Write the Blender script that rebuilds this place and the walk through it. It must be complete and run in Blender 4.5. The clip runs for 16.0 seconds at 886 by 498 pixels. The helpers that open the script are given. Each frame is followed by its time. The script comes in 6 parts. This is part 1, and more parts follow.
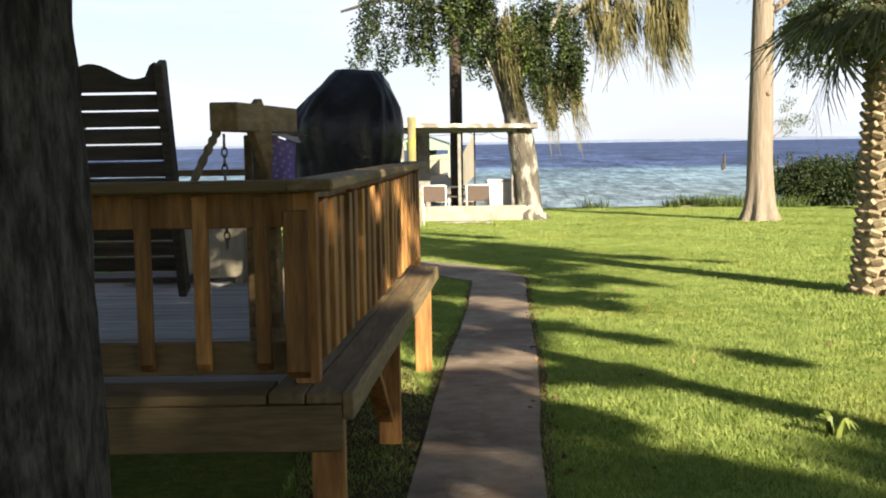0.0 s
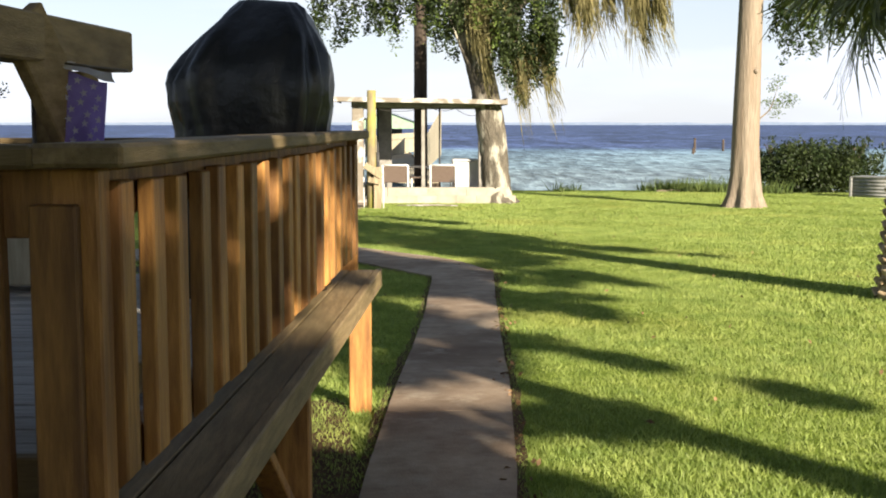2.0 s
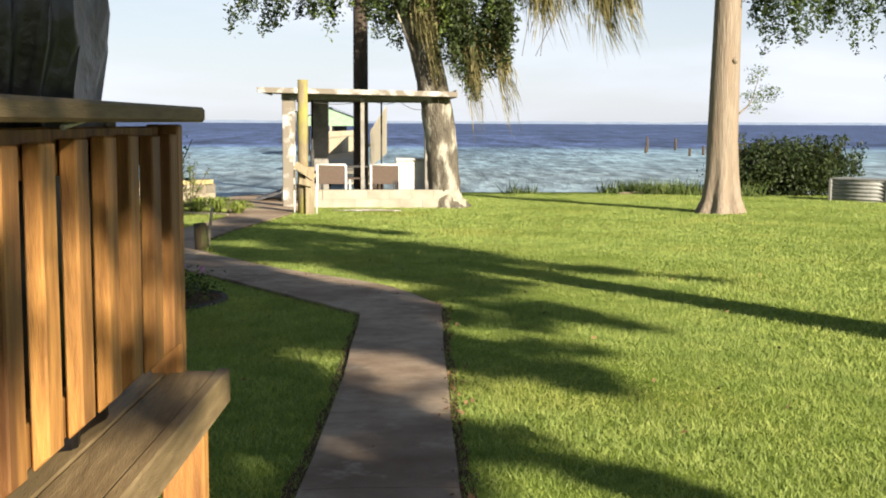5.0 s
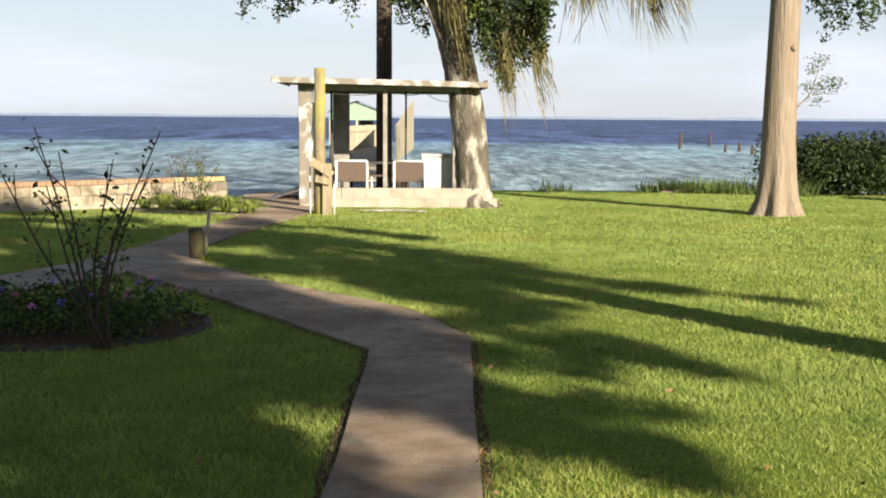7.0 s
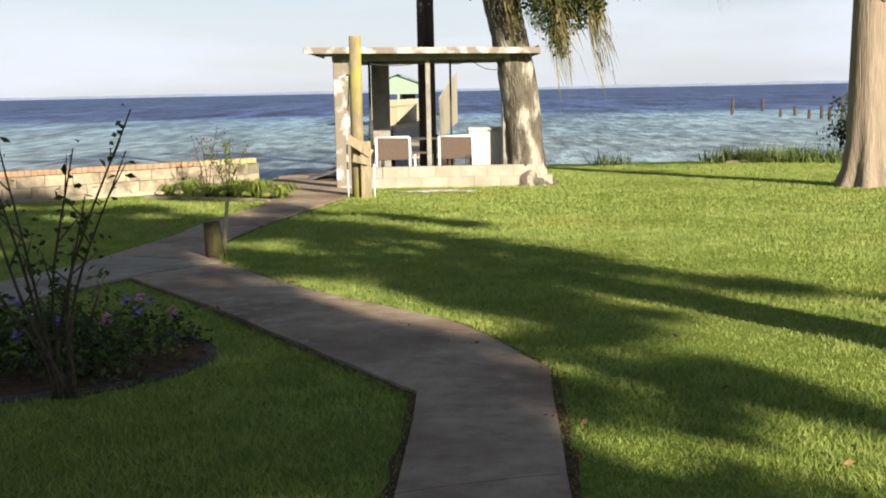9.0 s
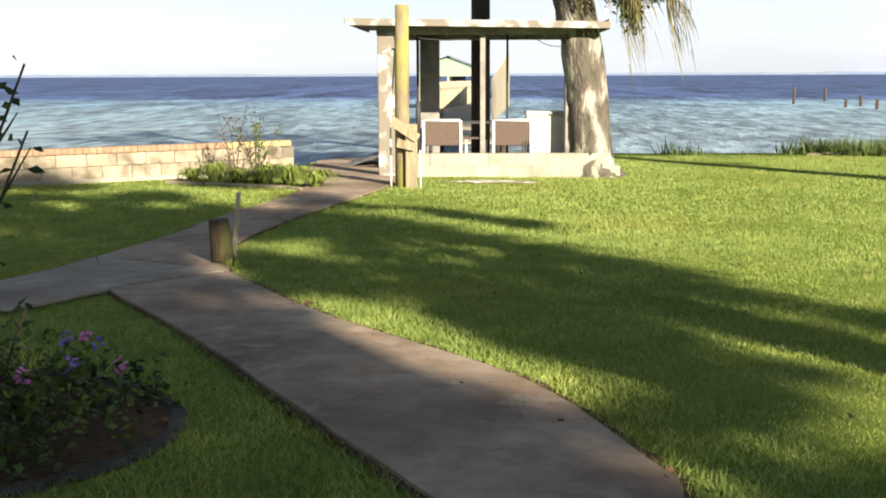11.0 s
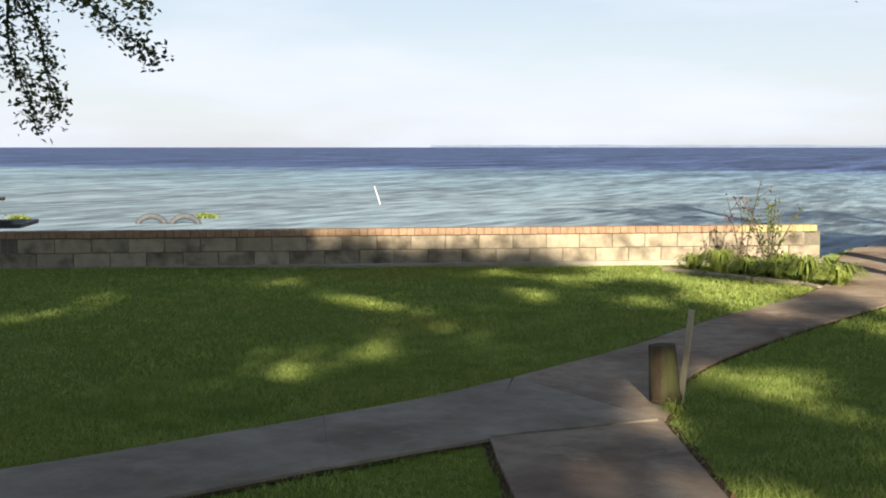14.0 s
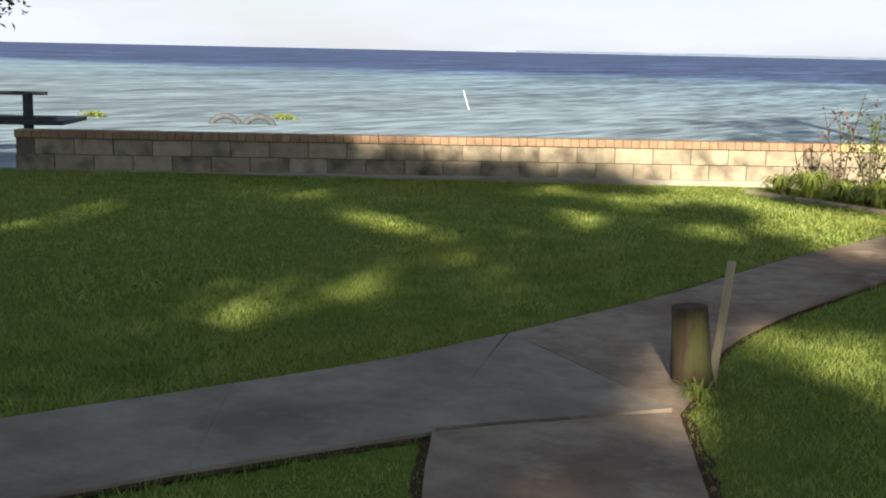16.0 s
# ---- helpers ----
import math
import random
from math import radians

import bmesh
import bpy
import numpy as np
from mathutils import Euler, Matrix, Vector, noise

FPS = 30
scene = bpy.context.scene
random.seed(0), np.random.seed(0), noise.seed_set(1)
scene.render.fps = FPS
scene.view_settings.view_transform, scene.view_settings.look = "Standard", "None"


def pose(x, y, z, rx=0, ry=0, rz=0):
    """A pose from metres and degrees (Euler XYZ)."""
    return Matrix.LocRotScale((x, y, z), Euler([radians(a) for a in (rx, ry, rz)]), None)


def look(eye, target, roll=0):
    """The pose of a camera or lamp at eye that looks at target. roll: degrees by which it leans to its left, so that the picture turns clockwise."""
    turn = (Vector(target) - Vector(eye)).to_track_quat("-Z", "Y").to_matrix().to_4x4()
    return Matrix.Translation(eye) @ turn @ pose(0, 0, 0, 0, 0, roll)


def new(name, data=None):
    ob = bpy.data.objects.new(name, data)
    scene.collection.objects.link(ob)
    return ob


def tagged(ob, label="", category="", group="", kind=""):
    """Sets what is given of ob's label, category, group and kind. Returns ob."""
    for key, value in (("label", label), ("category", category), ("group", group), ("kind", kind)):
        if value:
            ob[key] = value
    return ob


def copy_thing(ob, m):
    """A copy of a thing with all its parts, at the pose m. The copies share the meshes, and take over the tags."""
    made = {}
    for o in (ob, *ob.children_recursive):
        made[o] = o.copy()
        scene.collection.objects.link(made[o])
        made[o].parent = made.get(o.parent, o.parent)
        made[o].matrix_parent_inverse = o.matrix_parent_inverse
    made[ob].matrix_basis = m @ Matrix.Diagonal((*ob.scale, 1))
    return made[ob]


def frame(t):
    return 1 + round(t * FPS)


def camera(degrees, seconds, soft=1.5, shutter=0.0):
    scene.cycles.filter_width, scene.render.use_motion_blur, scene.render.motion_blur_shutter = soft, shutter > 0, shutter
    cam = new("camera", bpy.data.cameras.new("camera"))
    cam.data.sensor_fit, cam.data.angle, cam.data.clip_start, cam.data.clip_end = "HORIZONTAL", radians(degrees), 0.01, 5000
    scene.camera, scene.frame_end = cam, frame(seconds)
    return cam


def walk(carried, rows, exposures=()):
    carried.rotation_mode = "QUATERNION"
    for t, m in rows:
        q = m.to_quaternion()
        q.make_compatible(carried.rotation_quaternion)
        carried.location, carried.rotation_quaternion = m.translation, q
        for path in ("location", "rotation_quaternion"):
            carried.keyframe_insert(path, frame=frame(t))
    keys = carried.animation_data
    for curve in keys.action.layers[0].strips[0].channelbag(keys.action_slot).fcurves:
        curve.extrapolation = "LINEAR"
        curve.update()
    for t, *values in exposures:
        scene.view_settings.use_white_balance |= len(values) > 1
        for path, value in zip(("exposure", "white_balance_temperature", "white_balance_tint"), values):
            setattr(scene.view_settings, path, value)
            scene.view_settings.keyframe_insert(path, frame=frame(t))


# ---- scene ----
cam = camera(41.5, 16.0, soft=1.9)
EXPOSURE = [(0.0, 1.62), (3.0, 1.55), (6.0, 1.38), (9.0, 1.32), (11.5, 1.6), (12.5, 1.56), (13.5, 1.43), (14.5, 1.36), (16.0, 1.40)]
PATH = [
    (0, (0.046, -0.3, 1.643), (0.037, 1.692, 1.465), -0.9),
    (0.5, (0.111, 0.264, 1.604), (0.132, 2.251, 1.373), -0.9),
    (1, (0.12, 0.75, 1.589), (0.122, 2.736, 1.352), -0.7),
    (1.5, (0.113, 1.245, 1.582), (0.171, 3.232, 1.361), -0.6),
    (2, (0.152, 1.816, 1.559), (0.201, 3.804, 1.347), -0.0),
    (2.5, (0.172, 2.281, 1.578), (0.267, 4.266, 1.356), -1.1),
    (3, (0.189, 2.909, 1.547), (0.324, 4.895, 1.35), -0.6),
    (5.5, (0.395, 5.303, 1.482), (0.531, 7.285, 1.254), 0.3),
    (6, (0.417, 5.792, 1.483), (0.563, 7.772, 1.243), -0.0),
    (6.5, (0.451, 6.261, 1.47), (0.609, 8.242, 1.239), -1.0),
    (7, (0.477, 6.775, 1.441), (0.567, 8.761, 1.218), 0.4),
    (7.5, (0.445, 7.227, 1.453), (0.498, 9.213, 1.225), -0.0),
    (8, (0.446, 7.828, 1.43), (0.453, 9.814, 1.199), -0.8),
    (8.5, (0.429, 8.242, 1.422), (0.421, 10.226, 1.171), -0.8),
    (9, (0.451, 8.733, 1.401), (0.463, 10.715, 1.133), -1.2),
    (11.5, (0.349, 11.43, 1.3), (0.208, 13.402, 0.998), 0.7),
    (12, (0.355, 11.914, 1.3), (0.037, 13.864, 0.988), 1.5),
    (12.5, (0.347, 12.417, 1.316), (-0.025, 14.357, 1.007), -0.1),
    (13, (0.345, 12.835, 1.313), (-0.262, 14.723, 1.058), 1.2),
    (13.5, (0.343, 13.184, 1.338), (-0.487, 14.99, 1.122), 0.8),
    (14, (0.378, 13.51, 1.339), (-0.573, 15.262, 1.165), -0.0),
    (14.5, (0.378, 13.929, 1.321), (-0.602, 15.65, 1.043), 0.9),
    (15, (0.322, 14.392, 1.32), (-0.673, 16.104, 1.043), 0.3),
    (15.5, (0.302, 14.855, 1.302), (-0.73, 16.542, 1.008), 1.4),
    (16, (0.166, 15.263, 1.277), (-0.927, 16.904, 0.942), 1.2),
]
walk(cam, [(t, look(eye, target, roll)) for t, eye, target, roll in PATH], EXPOSURE)

# ---- light ----
SUN_AZ = (0.50, -0.866)
SUN_EL = radians(21.0)
sky_world = bpy.data.worlds.new("sky")
scene.world = sky_world
sky_world.use_nodes = True
wn = sky_world.node_tree.nodes
wl = sky_world.node_tree.links
sky = wn.new("ShaderNodeTexSky")
sky.sky_type, sky.sun_disc = "NISHITA", False
sky.sun_elevation, sky.sun_rotation = SUN_EL, math.atan2(SUN_AZ[0], SUN_AZ[1])
sky.dust_density, sky.ozone_density, sky.air_density = 0.6, 2.0, 1.0
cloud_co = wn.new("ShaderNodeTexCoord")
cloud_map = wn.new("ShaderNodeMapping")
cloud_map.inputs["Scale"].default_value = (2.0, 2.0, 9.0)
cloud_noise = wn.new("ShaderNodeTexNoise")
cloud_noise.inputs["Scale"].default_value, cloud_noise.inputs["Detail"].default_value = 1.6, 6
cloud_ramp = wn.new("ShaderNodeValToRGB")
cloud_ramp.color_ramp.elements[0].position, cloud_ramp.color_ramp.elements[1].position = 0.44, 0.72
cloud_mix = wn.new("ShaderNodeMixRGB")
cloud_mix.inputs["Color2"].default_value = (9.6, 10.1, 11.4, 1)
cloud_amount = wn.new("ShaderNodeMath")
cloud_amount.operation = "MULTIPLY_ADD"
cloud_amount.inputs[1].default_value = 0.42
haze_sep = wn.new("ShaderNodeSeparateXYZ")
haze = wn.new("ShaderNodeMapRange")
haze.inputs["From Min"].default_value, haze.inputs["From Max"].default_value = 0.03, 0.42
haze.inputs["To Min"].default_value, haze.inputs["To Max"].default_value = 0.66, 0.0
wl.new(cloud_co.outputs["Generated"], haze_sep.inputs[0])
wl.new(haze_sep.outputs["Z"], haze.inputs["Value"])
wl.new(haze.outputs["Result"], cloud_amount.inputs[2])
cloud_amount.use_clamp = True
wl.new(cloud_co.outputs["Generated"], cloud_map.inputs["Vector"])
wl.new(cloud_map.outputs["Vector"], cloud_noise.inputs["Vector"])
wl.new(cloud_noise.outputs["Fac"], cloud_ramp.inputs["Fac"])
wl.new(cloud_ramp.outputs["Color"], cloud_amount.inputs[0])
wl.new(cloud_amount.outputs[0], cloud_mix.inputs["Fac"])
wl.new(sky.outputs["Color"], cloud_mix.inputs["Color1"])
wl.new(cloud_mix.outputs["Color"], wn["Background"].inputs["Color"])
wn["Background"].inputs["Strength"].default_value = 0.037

sun = new("sun", bpy.data.lights.new("sun", "SUN"))
sun.data.energy, sun.data.angle, sun.data.color = 5.0, radians(0.55), (1.0, 0.88, 0.70)
toward = Vector((SUN_AZ[0] * math.cos(SUN_EL), SUN_AZ[1] * math.cos(SUN_EL), math.sin(SUN_EL)))
sun.matrix_world = look((0, 0, 30), Vector((0, 0, 30)) - toward)

rng = random.Random(7)
nrng = np.random.default_rng(11)


# ---- materials ----
def material(name, c1, c2, scale=8.0, rough=0.8, bump=0.3, bump_scale=40.0, stretch=(1, 1, 1), stain=None, stain_scale=1.5,
             stain_at=(0.5, 0.7), island=0.0, obj=0.0, metal=0.0, spec=0.3, coords="Object", bump_dist=0.01, trans=None, worn=None):
    """Two-tone noise with a second, larger stain, relief, and a little variation by piece."""
    m = bpy.data.materials.new(name)
    m.use_nodes = True
    n, l = m.node_tree.nodes, m.node_tree.links
    b = n["Principled BSDF"]
    b.inputs["Roughness"].default_value, b.inputs["Metallic"].default_value = rough, metal
    b.inputs["Specular IOR Level"].default_value = spec
    co = n.new("ShaderNodeTexCoord")
    mp = n.new("ShaderNodeMapping")
    mp.inputs["Scale"].default_value = stretch
    l.new(co.outputs[coords], mp.inputs["Vector"])
    vec = mp.outputs["Vector"]
    if obj:
        info = n.new("ShaderNodeObjectInfo")
        shift = n.new("ShaderNodeVectorMath")
        shift.operation = "MULTIPLY_ADD"
        shift.inputs[1].default_value = (1, 1, 1)
        comb = n.new("ShaderNodeCombineXYZ")
        mul = n.new("ShaderNodeMath")
        mul.operation, mul.inputs[1].default_value = "MULTIPLY", 37.0
        l.new(info.outputs["Random"], mul.inputs[0])
        for k in range(3):
            l.new(mul.outputs[0], comb.inputs[k])
        l.new(vec, shift.inputs[0])
        l.new(comb.outputs[0], shift.inputs[2])
        vec = shift.outputs[0]
    no = n.new("ShaderNodeTexNoise")
    no.inputs["Scale"].default_value, no.inputs["Detail"].default_value = scale, 6
    no.inputs["Roughness"].default_value = 0.65
    l.new(vec, no.inputs["Vector"])
    ra = n.new("ShaderNodeValToRGB")
    ra.color_ramp.elements[0].position, ra.color_ramp.elements[1].position = 0.34, 0.66
    ra.color_ramp.elements[0].color, ra.color_ramp.elements[1].color = (*c1, 1), (*c2, 1)
    l.new(no.outputs["Fac"], ra.inputs["Fac"])
    out = ra.outputs["Color"]
    if stain:
        sn = n.new("ShaderNodeTexNoise")
        sn.inputs["Scale"].default_value, sn.inputs["Detail"].default_value = stain_scale, 5
        l.new(vec, sn.inputs["Vector"])
        sr = n.new("ShaderNodeValToRGB")
        sr.color_ramp.elements[0].position, sr.color_ramp.elements[1].position = stain_at
        l.new(sn.outputs["Fac"], sr.inputs["Fac"])
        mx = n.new("ShaderNodeMixRGB")
        mx.inputs["Color2"].default_value = (*stain, 1)
        l.new(sr.outputs["Color"], mx.inputs["Fac"])
        l.new(out, mx.inputs["Color1"])
        out = mx.outputs["Color"]
    if worn:
        wnz = n.new("ShaderNodeTexNoise")
        wnz.inputs["Scale"].default_value, wnz.inputs["Detail"].default_value, wnz.inputs["Roughness"].default_value = worn[1], 8, 0.7
        l.new(vec, wnz.inputs["Vector"])
        wr = n.new("ShaderNodeValToRGB")
        wr.color_ramp.elements[0].position, wr.color_ramp.elements[1].position = worn[2]
        l.new(wnz.outputs["Fac"], wr.inputs["Fac"])
        wm = n.new("ShaderNodeMixRGB")
        wm.inputs["Color2"].default_value = (*worn[0], 1)
        l.new(wr.outputs["Color"], wm.inputs["Fac"])
        l.new(out, wm.inputs["Color1"])
        out = wm.outputs["Color"]
    for amount, socket in ((obj, "obj"), (island, "island")):
        if amount:
            src = n.new("ShaderNodeObjectInfo" if socket == "obj" else "ShaderNodeNewGeometry")
            rnd = src.outputs["Random" if socket == "obj" else "Random Per Island"]
            mr = n.new("ShaderNodeMapRange")
            mr.inputs["To Min"].default_value, mr.inputs["To Max"].default_value = 1 - amount, 1 + amount
            hs = n.new("ShaderNodeHueSaturation")
            l.new(rnd, mr.inputs["Value"])
            l.new(mr.outputs["Result"], hs.inputs["Value"])
            l.new(out, hs.inputs["Color"])
            out = hs.outputs["Color"]
    l.new(out, b.inputs["Base Color"])
    if bump:
        bn = n.new("ShaderNodeTexNoise")
        bn.inputs["Scale"].default_value, bn.inputs["Detail"].default_value = bump_scale, 5
        l.new(vec, bn.inputs["Vector"])
        bu = n.new("ShaderNodeBump")
        bu.inputs["Strength"].default_value, bu.inputs["Distance"].default_value = bump, bump_dist
        l.new(bn.outputs["Fac"], bu.inputs["Height"])
        l.new(bu.outputs["Normal"], b.inputs["Normal"])
    if trans:
        tr = n.new("ShaderNodeBsdfTranslucent")
        hs = n.new("ShaderNodeMixRGB")
        hs.blend_type, hs.inputs["Fac"].default_value = "MULTIPLY", 1.0
        hs.inputs["Color2"].default_value = (*trans[1], 1)
        l.new(out, hs.inputs["Color1"])
        l.new(hs.outputs["Color"], tr.inputs["Color"])
        ms = n.new("ShaderNodeMixShader")
        ms.inputs["Fac"].default_value = trans[0]
        l.new(b.outputs[0], ms.inputs[1])
        l.new(tr.outputs[0], ms.inputs[2])
        l.new(ms.outputs[0], n["Material Output"].inputs["Surface"])
    return m


M_GRASS = material("lawn_blades", (0.18, 0.25, 0.06), (0.345, 0.40, 0.115), 3.0, 0.55, 0, stain=(0.31, 0.31, 0.08), stain_scale=0.5,
                   stain_at=(0.52, 0.8), island=0.2, trans=(0.35, (1.15, 1.25, 0.75)))
M_LAWN = material("lawn_turf", (0.10, 0.15, 0.02), (0.19, 0.25, 0.04), 14.0, 0.95, 0.9, 60.0, stain=(0.16, 0.20, 0.04), stain_scale=0.35,
                  stain_at=(0.45, 0.75), spec=0.05, bump_dist=0.03)
M_PATH = material("brown_stained_concrete", (0.25, 0.19, 0.135), (0.38, 0.305, 0.225), 6.0, 0.92, 0.5, 90.0, stain=(0.135, 0.088, 0.058), stain_scale=0.8,
                  stain_at=(0.40, 0.74), spec=0.12, worn=((0.36, 0.305, 0.235), 2.6, (0.54, 0.70)))
M_PATH_GREY = material("grey_concrete", (0.25, 0.212, 0.16), (0.35, 0.302, 0.235), 6.0, 0.92, 0.45, 90.0, stain=(0.165, 0.13, 0.095), stain_scale=1.1,
                       stain_at=(0.45, 0.75), spec=0.12, worn=((0.335, 0.29, 0.225), 2.6, (0.54, 0.72)))
M_DIRT = material("path_edge_soil", (0.05, 0.035, 0.02), (0.11, 0.07, 0.04), 18.0, 1.0, 0.8, 60.0, spec=0.05)
M_BLOCK = material("concrete_block", (0.275, 0.23, 0.165), (0.365, 0.315, 0.235), 7.0, 0.92, 0.4, 80.0, stain=(0.10, 0.085, 0.062), stain_scale=3.2,
                   stain_at=(0.46, 0.70), obj=0.12, spec=0.15)
M_BASE = material("pale_rendered_block", (0.29, 0.265, 0.215), (0.36, 0.335, 0.28), 4.0, 0.92, 0.25, 80.0, stain=(0.21, 0.185, 0.14), stain_scale=1.6,
                  stain_at=(0.5, 0.8), obj=0.05, spec=0.12)
M_MORTAR = material("mortar", (0.12, 0.105, 0.08), (0.18, 0.16, 0.125), 12.0, 0.95, 0.4, 80.0, spec=0.1)
M_BRICK = material("cap_brick", (0.24, 0.155, 0.095), (0.33, 0.225, 0.15), 10.0, 0.9, 0.4, 90.0, stain=(0.22, 0.15, 0.105), stain_scale=3.0,
                   stain_at=(0.5, 0.75), obj=0.09, spec=0.15)
M_BRICK_LICHEN = material("lichen_brick", (0.33, 0.28, 0.12), (0.38, 0.31, 0.19), 9.0, 0.95, 0.4, 90.0, obj=0.15, spec=0.1)
M_CEDAR = material("stained_cedar", (0.21, 0.098, 0.028), (0.43, 0.215, 0.06), 7.0, 0.6, 0.3, 60.0, (6, 6, 0.7), stain=(0.105, 0.042, 0.018),
                   stain_scale=1.6, stain_at=(0.46, 0.74), obj=0.4, spec=0.3)
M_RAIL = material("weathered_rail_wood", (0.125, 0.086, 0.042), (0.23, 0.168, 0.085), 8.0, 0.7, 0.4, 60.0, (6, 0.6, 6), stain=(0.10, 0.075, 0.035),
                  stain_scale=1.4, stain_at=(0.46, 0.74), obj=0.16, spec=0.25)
# same wood as M_RAIL, darkened to paint in the sheltered front's shade
M_RAIL_X_SHADED = material("weathered_rail_wood_across_shaded", (0.098, 0.066, 0.031), (0.195, 0.138, 0.068), 8.0, 0.7, 0.4, 60.0, (0.6, 6, 6),
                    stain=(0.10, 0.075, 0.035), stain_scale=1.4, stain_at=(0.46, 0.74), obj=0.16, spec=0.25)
M_DECK = material("grey_deck_boards", (0.21, 0.20, 0.19), (0.34, 0.33, 0.31), 8.0, 0.75, 0.4, 60.0, (0.6, 7, 6), stain=(0.13, 0.12, 0.11),
                  stain_scale=1.2, stain_at=(0.5, 0.8), obj=0.15)
M_SWING = material("dark_swing_wood", (0.04, 0.034, 0.028), (0.085, 0.07, 0.055), 8.0, 0.7, 0.4, 60.0, (0.7, 6, 6), obj=0.2)
M_BEAM = material("swing_frame_timber", (0.17, 0.11, 0.045), (0.30, 0.21, 0.10), 7.0, 0.7, 0.4, 60.0, (5, 0.7, 5), stain=(0.08, 0.05, 0.025),
                  stain_scale=1.5, stain_at=(0.5, 0.75), obj=0.12)
M_STEEL = material("chain_steel", (0.12, 0.11, 0.10), (0.22, 0.19, 0.16), 30.0, 0.45, 0.2, 80.0, metal=0.9, spec=0.5)
M_COVER = material("black_vinyl", (0.008, 0.008, 0.009), (0.016, 0.016, 0.018), 3.0, 0.36, 0.5, 4.0, spec=0.5, bump_dist=0.06)
M_BARK = material("grey_oak_bark", (0.04, 0.036, 0.033), (0.135, 0.126, 0.112), 22.0, 0.95, 1.0, 34.0, (2.2, 2.2, 0.6), stain=(0.026, 0.023, 0.02),
                  stain_scale=9.0, stain_at=(0.45, 0.7), spec=0.1, bump_dist=0.05)
M_OAK = material("lichened_bark", (0.07, 0.062, 0.05), (0.155, 0.135, 0.105), 5.0, 0.95, 0.9, 16.0, (1.6, 1.6, 0.6), stain=(0.34, 0.32, 0.265),
                 stain_scale=2.6, stain_at=(0.52, 0.62), spec=0.1, bump_dist=0.05)
M_CYPRESS = material("cypress_bark", (0.185, 0.15, 0.115), (0.29, 0.24, 0.185), 7.0, 0.95, 0.9, 14.0, (3, 3, 0.25), stain=(0.24, 0.18, 0.13),
                     stain_scale=2.0, stain_at=(0.5, 0.75), spec=0.1, bump_dist=0.03)
M_PALMB = material("palm_boots", (0.20, 0.15, 0.09), (0.42, 0.34, 0.22), 9.0, 0.95, 0.8, 40.0, obj=0.25, spec=0.1)
M_POLE = material("dark_pole_wood", (0.045, 0.035, 0.028), (0.095, 0.075, 0.06), 9.0, 0.9, 0.6, 30.0, (3, 3, 0.3), spec=0.1)
M_LEAF = material("oak_leaves", (0.022, 0.042, 0.012), (0.06, 0.085, 0.022), 2.0, 0.5, 0, island=0.4, spec=0.25, trans=(0.22, (1.5, 1.5, 0.5)))
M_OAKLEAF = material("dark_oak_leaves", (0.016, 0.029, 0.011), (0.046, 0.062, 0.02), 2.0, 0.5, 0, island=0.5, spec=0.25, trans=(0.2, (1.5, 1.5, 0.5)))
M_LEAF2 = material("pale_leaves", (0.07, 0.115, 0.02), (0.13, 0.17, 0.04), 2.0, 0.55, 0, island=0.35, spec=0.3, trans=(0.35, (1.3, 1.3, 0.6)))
M_MOSS = material("spanish_moss", (0.11, 0.105, 0.05), (0.27, 0.235, 0.115), 3.0, 0.95, 0, island=0.3, spec=0.05, trans=(0.3, (1.1, 1.1, 0.8)))
M_PALM = material("palm_fronds", (0.075, 0.095, 0.045), (0.19, 0.205, 0.10), 3.0, 0.5, 0, island=0.35, spec=0.35, trans=(0.2, (1.2, 1.3, 0.6)))
M_REED = material("shore_grass", (0.06, 0.10, 0.03), (0.16, 0.20, 0.06), 3.0, 0.7, 0, island=0.35, spec=0.2, trans=(0.25, (1.2, 1.2, 0.6)))
M_LIRIOPE = material("liriope_leaves", (0.13, 0.18, 0.032), (0.26, 0.305, 0.075), 3.0, 0.5, 0, island=0.3, trans=(0.3, (1.2, 1.2, 0.6)))
M_STEM = material("shrub_stems", (0.05, 0.04, 0.03), (0.11, 0.085, 0.06), 20.0, 0.9, 0.3, 50.0)
M_REDTIP = material("reddish_leaves", (0.10, 0.055, 0.03), (0.22, 0.10, 0.06), 3.0, 0.5, 0, island=0.35, trans=(0.3, (1.3, 1.1, 0.8)))
M_PINK = material("pink_petals", (0.55, 0.16, 0.42), (0.72, 0.30, 0.55), 20.0, 0.6, 0, island=0.2, trans=(0.3, (1, 1, 1)))
M_VIOLET = material("violet_petals", (0.16, 0.10, 0.42), (0.28, 0.18, 0.55), 20.0, 0.6, 0, island=0.2, trans=(0.3, (1, 1, 1)))
M_WHITE = material("flaking_white_paint", (0.36, 0.355, 0.335), (0.50, 0.495, 0.475), 6.0, 0.7, 0.3, 40.0, stain=(0.19, 0.165, 0.13), stain_scale=3.4,
                   stain_at=(0.40, 0.52))
M_SOFFIT = material("grey_soffit_boards", (0.20, 0.19, 0.175), (0.30, 0.29, 0.265), 5.0, 0.85, 0.3, 40.0, stain=(0.2, 0.18, 0.15), stain_scale=1.5)
M_PIER = material("grey_block_pier", (0.20, 0.19, 0.17), (0.30, 0.28, 0.25), 6.0, 0.95, 0.4, 60.0, stain=(0.12, 0.11, 0.1), stain_scale=2.0)
